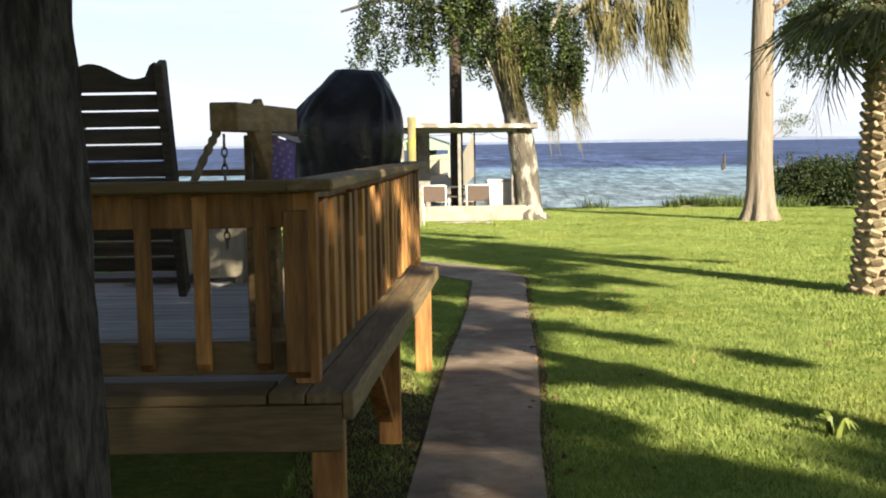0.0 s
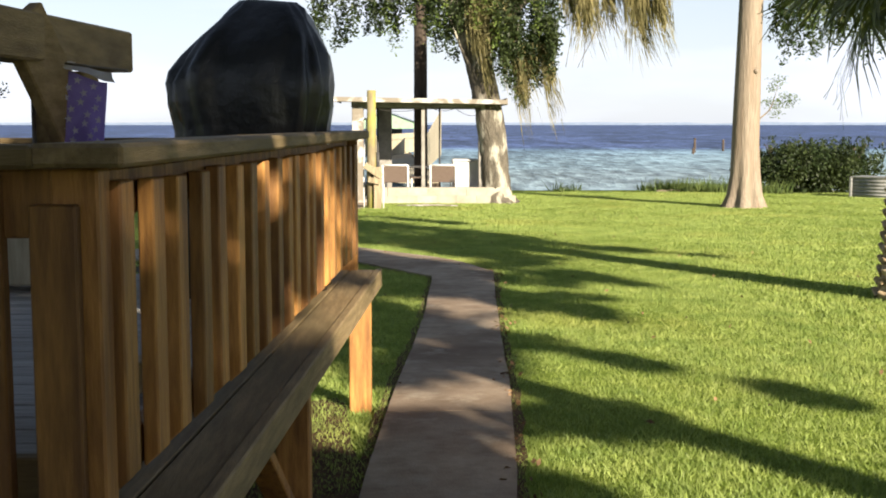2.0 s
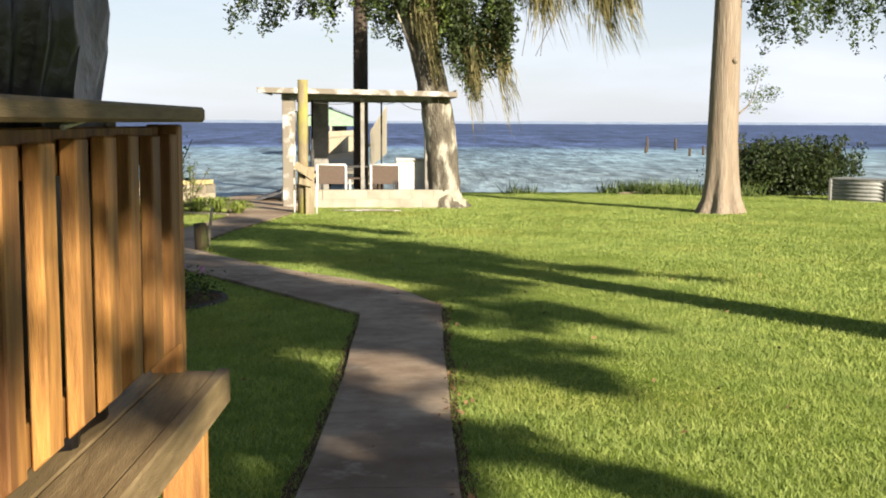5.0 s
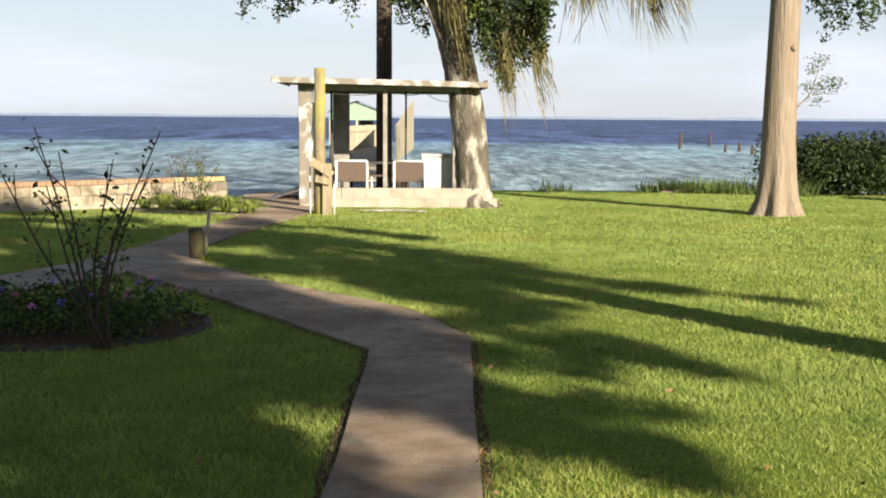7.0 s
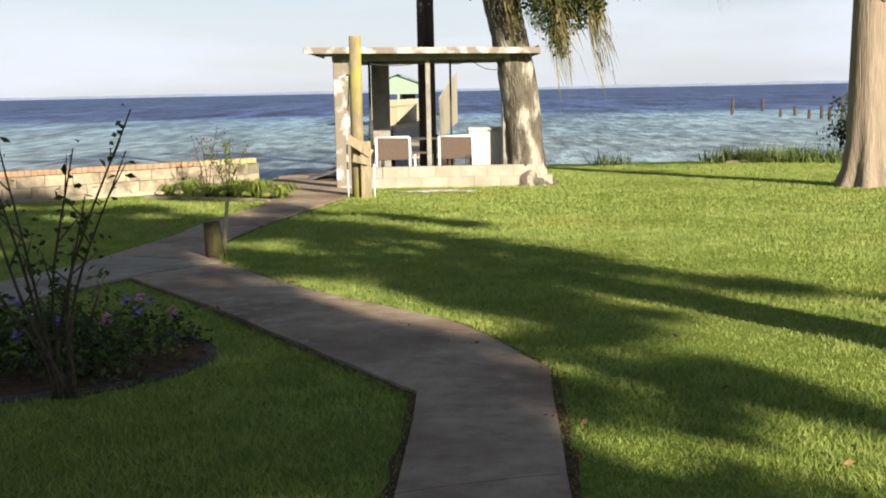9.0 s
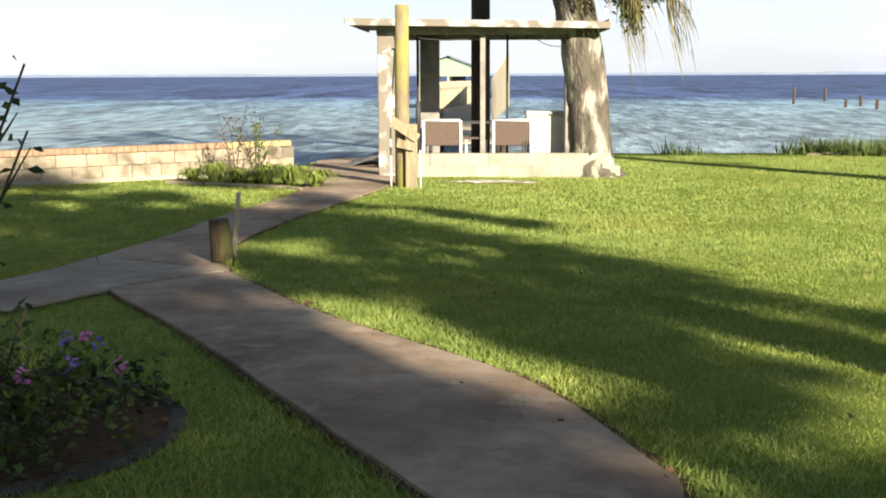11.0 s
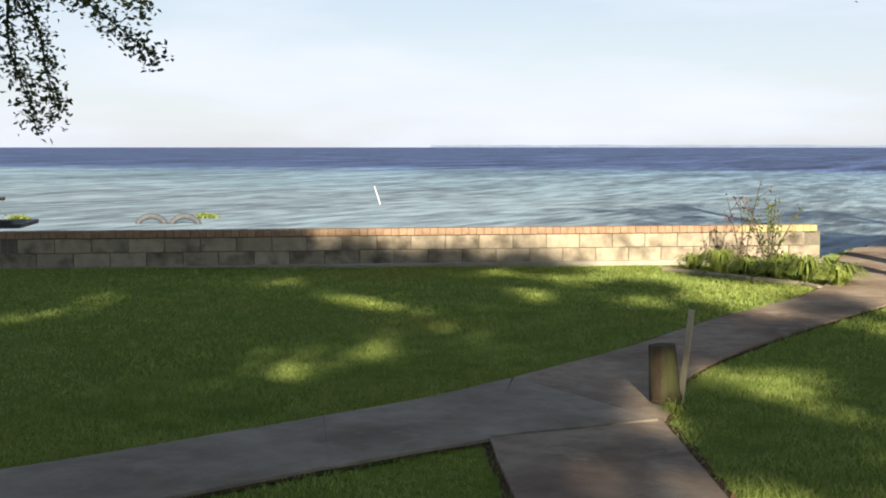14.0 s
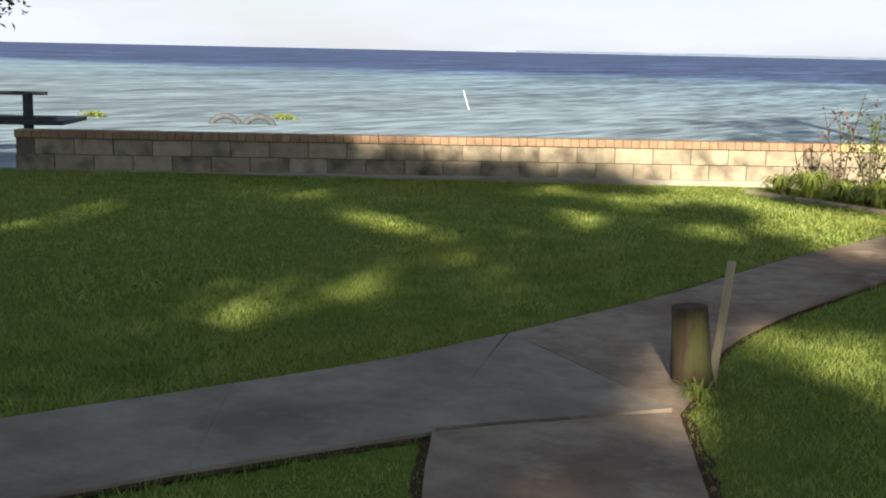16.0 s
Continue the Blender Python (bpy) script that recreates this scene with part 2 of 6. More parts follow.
M_LICHENPOST = material("lichen_post", (0.15, 0.12, 0.07), (0.25, 0.205, 0.125), 5.0, 0.95, 0.5, 50.0, (2, 2, 0.6), stain=(0.29, 0.27, 0.06),
                        stain_scale=2.0, stain_at=(0.44, 0.62))
M_OLDWOOD = material("old_grey_wood", (0.20, 0.16, 0.10), (0.36, 0.30, 0.20), 8.0, 0.9, 0.5, 60.0, (5, 5, 0.6), stain=(0.12, 0.1, 0.06), stain_scale=2.0,
                     obj=0.15)
M_LATH = material("pale_weathered_lath", (0.34, 0.30, 0.20), (0.48, 0.43, 0.31), 8.0, 0.85, 0.4, 60.0, (5, 5, 0.6))
M_PVC = material("white_plastic", (0.58, 0.575, 0.55), (0.66, 0.655, 0.63), 5.0, 0.4, 0.05, 30.0, spec=0.45)
M_SLING = material("brown_sling_mesh", (0.085, 0.06, 0.045), (0.135, 0.10, 0.08), 60.0, 0.8, 0.4, 200.0)
M_FREEZER = material("off_white_enamel", (0.42, 0.405, 0.375), (0.48, 0.465, 0.435), 4.0, 0.45, 0.05, 20.0, stain=(0.38, 0.33, 0.26), stain_scale=1.3,
                     stain_at=(0.55, 0.8), spec=0.45)
M_DARK = material("dark_panel", (0.03, 0.03, 0.032), (0.06, 0.058, 0.055), 9.0, 0.7, 0.2, 40.0)
M_SHINGLE = material("dark_shingles", (0.055, 0.055, 0.06), (0.12, 0.12, 0.125), 20.0, 0.9, 0.5, 50.0, obj=0.2)
M_GREENROOF = material("green_metal", (0.19, 0.28, 0.19), (0.25, 0.35, 0.25), 5.0, 0.6, 0.1, 30.0)
M_GREENDARK = material("dark_green_trim", (0.04, 0.10, 0.06), (0.06, 0.14, 0.08), 5.0, 0.6, 0.1, 30.0)
M_FENCE = material("dock_fence_boards", (0.27, 0.235, 0.165), (0.38, 0.335, 0.245), 7.0, 0.85, 0.3, 40.0, (5, 5, 0.6), obj=0.15)
M_GALV = material("galvanised_sheet", (0.17, 0.173, 0.168), (0.29, 0.292, 0.283), 6.0, 0.6, 0.1, 20.0, metal=0.3, spec=0.5)
M_RUBBER = material("grey_rubber", (0.055, 0.06, 0.066), (0.10, 0.105, 0.11), 9.0, 0.8, 0.2, 40.0)
M_NAVY = material("star_cloth_blue", (0.33, 0.26, 0.55), (0.41, 0.34, 0.62), 30.0, 0.8, 0.2, 60.0, trans=(0.35, (1.4, 1.3, 1.5)))
M_RED = material("red_cloth", (0.50, 0.05, 0.08), (0.62, 0.09, 0.12), 30.0, 0.8, 0.2, 60.0, trans=(0.35, (1.3, 1, 1)))
M_CLOTHW = material("white_cloth", (0.74, 0.72, 0.74), (0.82, 0.80, 0.82), 30.0, 0.8, 0.2, 60.0, trans=(0.35, (1, 1, 1)))
M_LITTER = material("dry_leaves", (0.10, 0.055, 0.025), (0.20, 0.12, 0.06), 6.0, 0.8, 0, island=0.4)
M_BED_EDGE_SHADE = material("dark_bed_edge_shade", (0.045, 0.042, 0.035), (0.085, 0.08, 0.066), 9.0, 0.95, 0.6, 40.0, obj=0.2, spec=0.1)
# the blue haze of distance is painted into the tree colour
M_FAR = material("hazed_far_shore_trees", (0.13, 0.17, 0.24), (0.17, 0.21, 0.29), 0.02, 1.0, 0, spec=0.0)
M_STUMP = material("mossy_stump", (0.04, 0.029, 0.018), (0.088, 0.065, 0.037), 8.0, 0.95, 0.7, 40.0, (4, 4, 0.6), stain=(0.09, 0.11, 0.03), stain_scale=3.0)


def water_material():
    """Pale shallows over sand, dark blue deep water; long low ripples."""
    m = bpy.data.materials.new("lake_water")
    m.use_nodes = True
    n, l = m.node_tree.nodes, m.node_tree.links
    b = n["Principled BSDF"]
    b.inputs["Roughness"].default_value, b.inputs["Specular IOR Level"].default_value = 0.55, 0.1
    geo = n.new("ShaderNodeNewGeometry")
    sep = n.new("ShaderNodeSeparateXYZ")
    l.new(geo.outputs["Position"], sep.inputs[0])
    mp = n.new("ShaderNodeMapping")
    mp.inputs["Scale"].default_value = (0.012, 0.05, 1)
    l.new(geo.outputs["Position"], mp.inputs["Vector"])
    no = n.new("ShaderNodeTexNoise")
    no.inputs["Scale"].default_value, no.inputs["Detail"].default_value = 1.0, 5
    l.new(mp.outputs["Vector"], no.inputs["Vector"])
    along = n.new("ShaderNodeMath")
    along.operation, along.inputs[1].default_value = "MULTIPLY_ADD", 60.0
    l.new(no.outputs["Fac"], along.inputs[0])
    l.new(sep.outputs["Y"], along.inputs[2])
    mr = n.new("ShaderNodeMapRange")
    mr.inputs["From Min"].default_value, mr.inputs["From Max"].default_value = 88.0, 165.0
    l.new(along.outputs[0], mr.inputs["Value"])
    ra = n.new("ShaderNodeValToRGB")
    els = ra.color_ramp.elements
    els[0].position, els[0].color = 0.0, (0.215, 0.285, 0.325, 1)
    els[1].position, els[1].color = 1.0, (0.055, 0.082, 0.178, 1)
    for at, c in ((0.3, (0.195, 0.28, 0.335, 1)), (0.62, (0.14, 0.222, 0.31, 1)), (0.8, (0.08, 0.125, 0.25, 1))):
        els.new(at).color = c
    l.new(mr.outputs["Result"], ra.inputs["Fac"])
    # ripples: short waves, swell, and broad wind streaks
    layers = []
    for sx, sy, detail, weight in ((1.3, 0.36, 4, 1.7), (0.30, 0.055, 6, 0.7), (0.06, 0.03, 4, 0.35)):
        mpk = n.new("ShaderNodeMapping")
        mpk.inputs["Scale"].default_value = (sx, sy, 1)
        l.new(geo.outputs["Position"], mpk.inputs["Vector"])
        nok = n.new("ShaderNodeTexNoise")
        nok.inputs["Scale"].default_value, nok.inputs["Detail"].default_value, nok.inputs["Roughness"].default_value = 1.0, detail, 0.6
        l.new(mpk.outputs["Vector"], nok.inputs["Vector"])
        mk = n.new("ShaderNodeMath")
        mk.operation, mk.inputs[1].default_value = "MULTIPLY", weight
        l.new(nok.outputs["Fac"], mk.inputs[0])
        layers.append(mk)
    first = n.new("ShaderNodeMath")
    both = n.new("ShaderNodeMath")
    l.new(layers[0].outputs[0], first.inputs[0])
    l.new(layers[1].outputs[0], first.inputs[1])
    l.new(first.outputs[0], both.inputs[0])
    l.new(layers[2].outputs[0], both.inputs[1])
    # light and dark of the wave faces, painted into the water colour
    tone = n.new("ShaderNodeMapRange")
    tone.inputs["From Min"].default_value, tone.inputs["From Max"].default_value = 1.12, 1.62
    tone.inputs["To Min"].default_value, tone.inputs["To Max"].default_value = 0.50, 1.45
    l.new(both.outputs[0], tone.inputs["Value"])
    hs = n.new("ShaderNodeHueSaturation")
    l.new(tone.outputs["Result"], hs.inputs["Value"])
    l.new(ra.outputs["Color"], hs.inputs["Color"])
    chop = n.new("ShaderNodeMath")
    l.new(layers[1].outputs[0], chop.inputs[0])
    l.new(layers[2].outputs[0], chop.inputs[1])
    wide = n.new("ShaderNodeMapRange")
    wide.inputs["From Min"].default_value, wide.inputs["From Max"].default_value = 0.40, 0.645
    wide.inputs["To Min"].default_value, wide.inputs["To Max"].default_value = 0.45, 1.55
    l.new(chop.outputs[0], wide.inputs["Value"])
    deep = n.new("ShaderNodeHueSaturation")
    l.new(wide.outputs["Result"], deep.inputs["Value"])
    l.new(mr.outputs["Result"], deep.inputs["Fac"])
    l.new(hs.outputs["Color"], deep.inputs["Color"])
    l.new(deep.outputs["Color"], b.inputs["Base Color"])
    bu = n.new("ShaderNodeBump")
    bu.inputs["Strength"].default_value, bu.inputs["Distance"].default_value = 0.8, 0.25
    l.new(both.outputs[0], bu.inputs["Height"])
    l.new(bu.outputs["Normal"], b.inputs["Normal"])
    return m


M_WATER = water_material()


# ---- building helpers ----
def link_mesh(name, bm, mats):
    me = bpy.data.meshes.new(name)
    bm.to_mesh(me)
    bm.free()
    for mt in mats if isinstance(mats, (list, tuple)) else [mats]:
        me.materials.append(mt)
    return new(name, me)


def part(name, bm, mt, parent, label=""):
    ob = link_mesh(name, bm, mt)
    ob.parent = parent
    return tagged(ob, label)


def piece(name, me, parent, m):
    """One more object on a shared mesh, under parent, at the pose m."""
    ob = new(name, me)
    ob.parent = parent
    ob.matrix_local = m
    return ob


def mesh_of(name, bm, mt):
    me = bpy.data.meshes.new(name)
    bm.to_mesh(me)
    bm.free()
    me.materials.append(mt)
    return me


def thing(name, x, y, z, label, category, group="", kind="", rz=0.0):
    ob = new(name)
    ob.empty_display_size = 0.1
    ob.matrix_world = pose(x, y, z, 0, 0, rz)
    return tagged(ob, label, category, group, kind)


def box(bm, c, s, rot=None, bev=0.0):
    """A box of size s at c, turned by rot, with bevelled edges."""
    m = Matrix.Translation(c) @ (rot.to_4x4() if rot else Matrix()) @ Matrix.Diagonal((*s, 1))
    got = bmesh.ops.create_cube(bm, size=1.0, matrix=m)
    if bev:
        edges = {e for v in got["verts"] for e in v.link_edges}
        bmesh.ops.bevel(bm, geom=list(edges), offset=bev, segments=1, affect="EDGES")
    return bm


def bar(bm, a, b, w, h, bev=0.004, spin=0.0):
    """A timber of section w x h from a to b."""
    a, b = Vector(a), Vector(b)
    d = b - a
    rot = d.to_track_quat("Z", "Y").to_matrix() @ Matrix.Rotation(spin, 3, "Z")
    return box(bm, (a + b) / 2, (w, h, d.length), rot, bev)


def tube(bm, pts, radii, n=10, cap=True, lump=0.0, seed=0):
    """A tapered tube along points."""
    r = random.Random(seed)
    pts = [Vector(p) for p in pts]
    rings = []
    side = None
    for k, p in enumerate(pts):
        d = (pts[min(k + 1, len(pts) - 1)] - pts[max(k - 1, 0)]).normalized()
        if side is None:
            side = d.orthogonal().normalized()
        side = (side - d * side.dot(d)).normalized()
        up = d.cross(side)
        ring = []
        for j in range(n):
            a = math.tau * j / n
            rr = radii[k] * (1 + lump * r.uniform(-1, 1))
            ring.append(bm.verts.new(p + (side * math.cos(a) + up * math.sin(a)) * rr))
        rings.append(ring)
    for r0, r1 in zip(rings, rings[1:]):
        for j in range(n):
            f = bm.faces.new((r0[j], r0[(j + 1) % n], r1[(j + 1) % n], r1[j]))
            f.smooth = True
    if cap:
        bm.faces.new(rings[0][::-1])
        bm.faces.new(rings[-1])
    return bm


def smooth_line(pts, steps):
    """Points of a Catmull-Rom curve through pts."""
    p = [Vector(q) for q in pts]
    p = [2 * p[0] - p[1], *p, 2 * p[-1] - p[-2]]
    out = []
    for i in range(1, len(p) - 2):
        for s in range(steps):
            t = s / steps
            out.append(0.5 * (2 * p[i] + (p[i + 1] - p[i - 1]) * t + (2 * p[i - 1] - 5 * p[i] + 4 * p[i + 1] - p[i + 2]) * t * t
                              + (3 * p[i] - p[i - 1] - 3 * p[i + 1] + p[i + 2]) * t ** 3))
    return out + [p[-2]]


def tri_mesh(name, verts, size, mt, smooth=False):
    """An object from an (n * size, 3) array of corners: n separate faces of that many corners."""
    n = len(verts) // size
    me = bpy.data.meshes.new(name)
    me.vertices.add(n * size)
    me.vertices.foreach_set("co", np.asarray(verts, np.float32).ravel())
    me.loops.add(n * size)
    me.loops.foreach_set("vertex_index", np.arange(n * size, dtype=np.int32))
    me.polygons.add(n)
    me.polygons.foreach_set("loop_start", np.arange(0, n * size, size, dtype=np.int32))
    me.update(calc_edges=True)
    me.materials.append(mt)
    return new(name, me)


def leaves(centres, length, width, droop=0.3, seed=0):
    """Diamond leaves at the centres, each its own four-cornered face, turned at random."""
    r = np.random.default_rng(seed)
    c = np.asarray(centres, float)
    n = len(c)
    d = r.normal(size=(n, 3))
    d[:, 2] = d[:, 2] * 0.6 - droop
    d /= np.linalg.norm(d, axis=1)[:, None]
    s = np.cross(d, r.normal(size=(n, 3)))
    s /= np.linalg.norm(s, axis=1)[:, None]
    up = np.cross(d, s)
    ln = (length * r.uniform(0.6, 1.3, n))[:, None]
    wd = (width * r.uniform(0.7, 1.2, n))[:, None]
    return np.stack([c - d * ln / 2, c + s * wd / 2 + up * ln * 0.12, c + d * ln / 2, c - s * wd / 2 + up * ln * 0.12], 1).reshape(-1, 3)


def ground_z(x, y):
    """The lawn falls gently to the shore, then drops under the water."""
    z = 0.12 - 0.0155 * np.minimum(y, 36.5)
    shore = 37.0 + 0.9 * np.sin(x * 0.35) + 0.4 * np.sin(x * 0.9 + 1)
    west = np.clip((-2.9 - x) / 0.3, 0, 1)
    shore = shore * (1 - west) + west * np.minimum(shore, 24.45 + 0.73 * (x + 12))
    return z - 0.9 * np.clip((y - shore) / 2.2, 0, 1)


def gz(x, y):
    return float(ground_z(np.float64(x), np.float64(y)))


# ---- ground, water, far shore ----
def make_ground():
    xs = np.concatenate([np.linspace(-600, -40, 15), np.linspace(-36, 44, 161), np.linspace(50, 600, 15)])
    ys = np.concatenate([np.linspace(-600, -30, 12), np.linspace(-26, 48, 149), np.linspace(60, 600, 8)])
    gx, gy = np.meshgrid(xs, ys)
    z = ground_z(gx, gy) + np.where((gy < 36) & (gy > -20), 0.012 * np.sin(gx * 1.3 + gy * 0.7) * np.sin(gy * 0.9), 0)
    verts = np.stack([gx, gy, z], -1).reshape(-1, 3)
    w = len(xs)
    faces = [(r * w + c, r * w + c + 1, (r + 1) * w + c + 1, (r + 1) * w + c) for r in range(len(ys) - 1) for c in range(w - 1)]
    me = bpy.data.meshes.new("ground")
    me.from_pydata(verts.tolist(), [], faces)
    me.polygons.foreach_set("use_smooth", [True] * len(faces))
    me.materials.append(M_LAWN)
    tagged(new("ground", me), "mown green lawn sloping gently to the lake", "lawn", kind="structure")


make_ground()

WATER_Z = -0.85
bm = bmesh.new()
for x0, x1, y0, y1 in ((-4500, 4500, 25.0, 4700),):
    bm.faces.new([bm.verts.new(v) for v in ((x0, y0, WATER_Z), (x1, y0, WATER_Z), (x1, y1, WATER_Z), (x0, y1, WATER_Z))])
tagged(link_mesh("water", bm, M_WATER), "choppy blue lake water with pale shallows near shore", "lake", kind="structure")

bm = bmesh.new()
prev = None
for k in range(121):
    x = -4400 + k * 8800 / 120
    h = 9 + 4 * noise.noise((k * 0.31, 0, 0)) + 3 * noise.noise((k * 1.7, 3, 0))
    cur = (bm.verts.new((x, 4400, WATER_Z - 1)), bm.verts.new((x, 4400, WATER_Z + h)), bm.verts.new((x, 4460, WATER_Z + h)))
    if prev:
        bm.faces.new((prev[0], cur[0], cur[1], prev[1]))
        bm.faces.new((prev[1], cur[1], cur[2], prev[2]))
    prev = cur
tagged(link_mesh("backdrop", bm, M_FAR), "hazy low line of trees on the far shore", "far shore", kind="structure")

# ---- concrete paths ----
MAIN_L = [(-0.62, -4.0), (-0.42, 0.0), (-0.15, 4.9), (0.03, 8.5), (0.22, 11.3), (0.345, 14.4)]
MAIN_R = [(0.03, -4.0), (0.23, 0.0), (0.47, 4.86), (0.71, 8.5), (0.84, 11.3), (1.04, 14.85)]
DIAG_IN = [(0.345, 14.4), (-0.2, 15.35), (-0.63, 16.13), (-1.04, 16.87), (-1.6, 17.8), (-2.21, 18.77)]
DIAG_OUT = [(1.04, 14.85), (0.6, 16.2), (-0.1, 17.21), (-0.5, 17.75), (-0.96, 18.5), (-1.56, 19.62)]
SPUR_N = [(-2.21, 18.77), (-2.46, 18.25), (-2.68, 17.75), (-2.90, 17.2), (-3.7, 15.2), (-4.8, 12.4)]
SPUR_F = [(-2.83, 20.4), (-3.02, 19.45), (-3.36, 18.45), (-3.73, 17.45), (-4.5, 15.55), (-5.55, 12.85)]
LAKE_L = [(-2.83, 20.4), (-2.62, 22.0), (-2.5, 24.0), (-2.2, 26.3), (-2.25, 28.2), (-2.6, 30.6), (-2.85, 33.0), (-3.0, 36.3)]
LAKE_R = [(-1.56, 19.62), (-1.86, 21.2), (-1.68, 23.5), (-1.2, 26.6), (-0.98, 28.4), (-0.95, 30.6), (-0.95, 33.0), (-0.95, 36.3)]


def slab(name, left, right, cuts, label, mt=M_PATH):
    """A walk of cast slabs between two edge lines, one object a slab, 4 cm proud, with open joints."""
    walk_ob = thing(name, 0, 0, 0, label, "path", kind="structure")
    L, R = smooth_line([(*p, 0) for p in left], 6), smooth_line([(*p, 0) for p in right], 6)
    n = len(L) - 1
    marks = [round(n * k / cuts) for k in range(cuts + 1)]
    for a, b in zip(marks, marks[1:]):
        sb = bmesh.new()
        rows = []
        for k in range(a, b + 1):
            p, q = L[k].copy(), R[k].copy()
            if k == a and a:
                p, q = p.lerp(L[k + 1], 0.012), q.lerp(R[k + 1], 0.012)
            wob = 0.012 * noise.noise((p.x * 3, p.y * 3, 1)), 0.012 * noise.noise((q.x * 3, q.y * 3, 5))
            row = []
            for s in range(5):
                v = p.lerp(q, s / 4)
                v.x += wob[0] * (1 - s / 4) + wob[1] * s / 4
                v.z = gz(v.x, v.y) + 0.035 + 0.004 * noise.noise((v.x * 2, v.y * 2, 0))
                if s in (0, 4):
                    v.z -= 0.006
                row.append(sb.verts.new(v))
            low = [sb.verts.new((row[0].co.x, row[0].co.y, row[0].co.z - 0.12)), sb.verts.new((row[4].co.x, row[4].co.y, row[4].co.z - 0.12))]
            rows.append((row, low))
        for (r0, l0), (r1, l1) in zip(rows, rows[1:]):
            for s in range(4):
                sb.faces.new((r0[s], r0[s + 1], r1[s + 1], r1[s]))
            sb.faces.new((l0[0], r0[0], r1[0], l1[0]))
            sb.faces.new((r0[4], l0[1], l1[1], r1[4]))
        for r, lw in (rows[0], rows[-1]):
            sb.faces.new((*r, lw[1], lw[0]))
        bmesh.ops.recalc_face_normals(sb, faces=sb.faces[:])
        part("slab", sb, mt, walk_ob)
    return walk_ob


slab("pavement_main", MAIN_L, MAIN_R, 9, "narrow brown-stained concrete garden walk")
slab("pavement_diagonal", DIAG_IN, DIAG_OUT, 3, "worn concrete walk bending across the lawn")
slab("pavement_spur", [(-2.21, 18.78)] + SPUR_N[1:], [(-2.84, 20.38)] + SPUR_F[1:], 3, "grey concrete side walk branching off", M_PATH_GREY)
slab("pavement_lake", LAKE_L, LAKE_R, 5, "stained concrete walk leading down to the water")
# the slab that fills the fork
bm = bmesh.new()
FORK = [(-2.24, 18.80), (-1.60, 19.65), (-2.825, 20.39)]
top = [bm.verts.new((x, y, gz(x, y) + 0.033)) for x, y in FORK]
bot = [bm.verts.new((x, y, gz(x, y) - 0.08)) for x, y in FORK]
bm.faces.new(top)
for k in range(3):
    bm.faces.new((top[k], bot[k], bot[(k + 1) % 3], top[(k + 1) % 3]))
bmesh.ops.recalc_face_normals(bm, faces=bm.faces[:])
tagged(link_mesh("pavement_fork", bm, M_PATH_GREY), "triangular concrete slab where the walks meet", "path", kind="structure")


def soil_strip(edge, wide, seed):
    """A ragged line of bare soil where the mower trims along the concrete."""
    line = smooth_line([(*p, 0) for p in edge], 14)
    r = random.Random(seed)
    sb = bmesh.new()
    prev = None
    for k, p in enumerate(line):
        d = (line[min(k + 1, len(line) - 1)] - line[max(k - 1, 0)]).normalized()
        side = Vector((d.y, -d.x, 0))
        a, b = p - side * (0.02 + wide * r.uniform(0.3, 1)), p + side * (0.02 + wide * r.uniform(0.3, 1))
        cur = [sb.verts.new((v.x, v.y, gz(v.x, v.y) + 0.012)) for v in (a, b)]
        if prev:
            sb.faces.new((prev[0], prev[1], cur[1], cur[0]))
        prev = cur
    tagged(link_mesh("ground_edge", sb, M_DIRT), "strip of bare dark soil beside the walk", "soil", kind="structure")


for k, (edge, wide) in enumerate(((MAIN_L, 0.05), (MAIN_R, 0.05), (DIAG_IN, 0.03), (DIAG_OUT, 0.06), (SPUR_N, 0.03), (SPUR_F, 0.04), (LAKE_L, 0.05), (LAKE_R, 0.03))):
    soil_strip(edge, wide, k)
bm = bmesh.new()
ring = []
for k in range(36):
    a = math.tau * k / 36
    q = 1 + 0.25 * noise.noise((math.cos(a) * 1.5, math.sin(a) * 1.5, 4))
    x, y = -0.42 + 0.34 * q * math.cos(a), 6.3 + 2.1 * q * math.sin(a)
    ring.append(bm.verts.new((x, y, gz(x, y) + 0.01)))
bm.faces.new(ring)
tagged(link_mesh("ground_patch", bm, M_DIRT), "bare leaf-strewn soil under the deck's edge", "soil", kind="structure")


# ---- sea wall of blocks with a brick cap ----
def bevel_mesh(name, size, mt, bev):
    return mesh_of(name, box(bmesh.new(), (0, 0, 0), size, None, bev), mt)


WALL_A, WALL_B = Vector((-12.1, 24.22, 0)), Vector((-2.86, 30.92, 0))
wdir = (WALL_B - WALL_A).normalized()
wlen = (WALL_B - WALL_A).length
wrot = math.degrees(math.atan2(wdir.y, wdir.x))
wz = gz(-7, 27.4) - 0.02
sea_wall = thing("wall_sea", WALL_A.x, WALL_A.y, wz, "low sea wall of stained concrete blocks with brick cap", "wall", kind="structure", rz=wrot)
bm = bmesh.new()
box(bm, (wlen / 2, 0.09, 0.17), (wlen - 0.02, 0.168, 0.56))
part("core", bm, M_MORTAR, sea_wall)
part("footing", box(bmesh.new(), (wlen / 2, -0.04, 0.03), (wlen, 0.11, 0.08), None, 0.008), M_BASE, sea_wall)
BL = 0.475
blk = bevel_mesh("block", (BL - 0.009, 0.2, 0.190), M_BLOCK, 0.006)
n_blocks = int(wlen / BL)
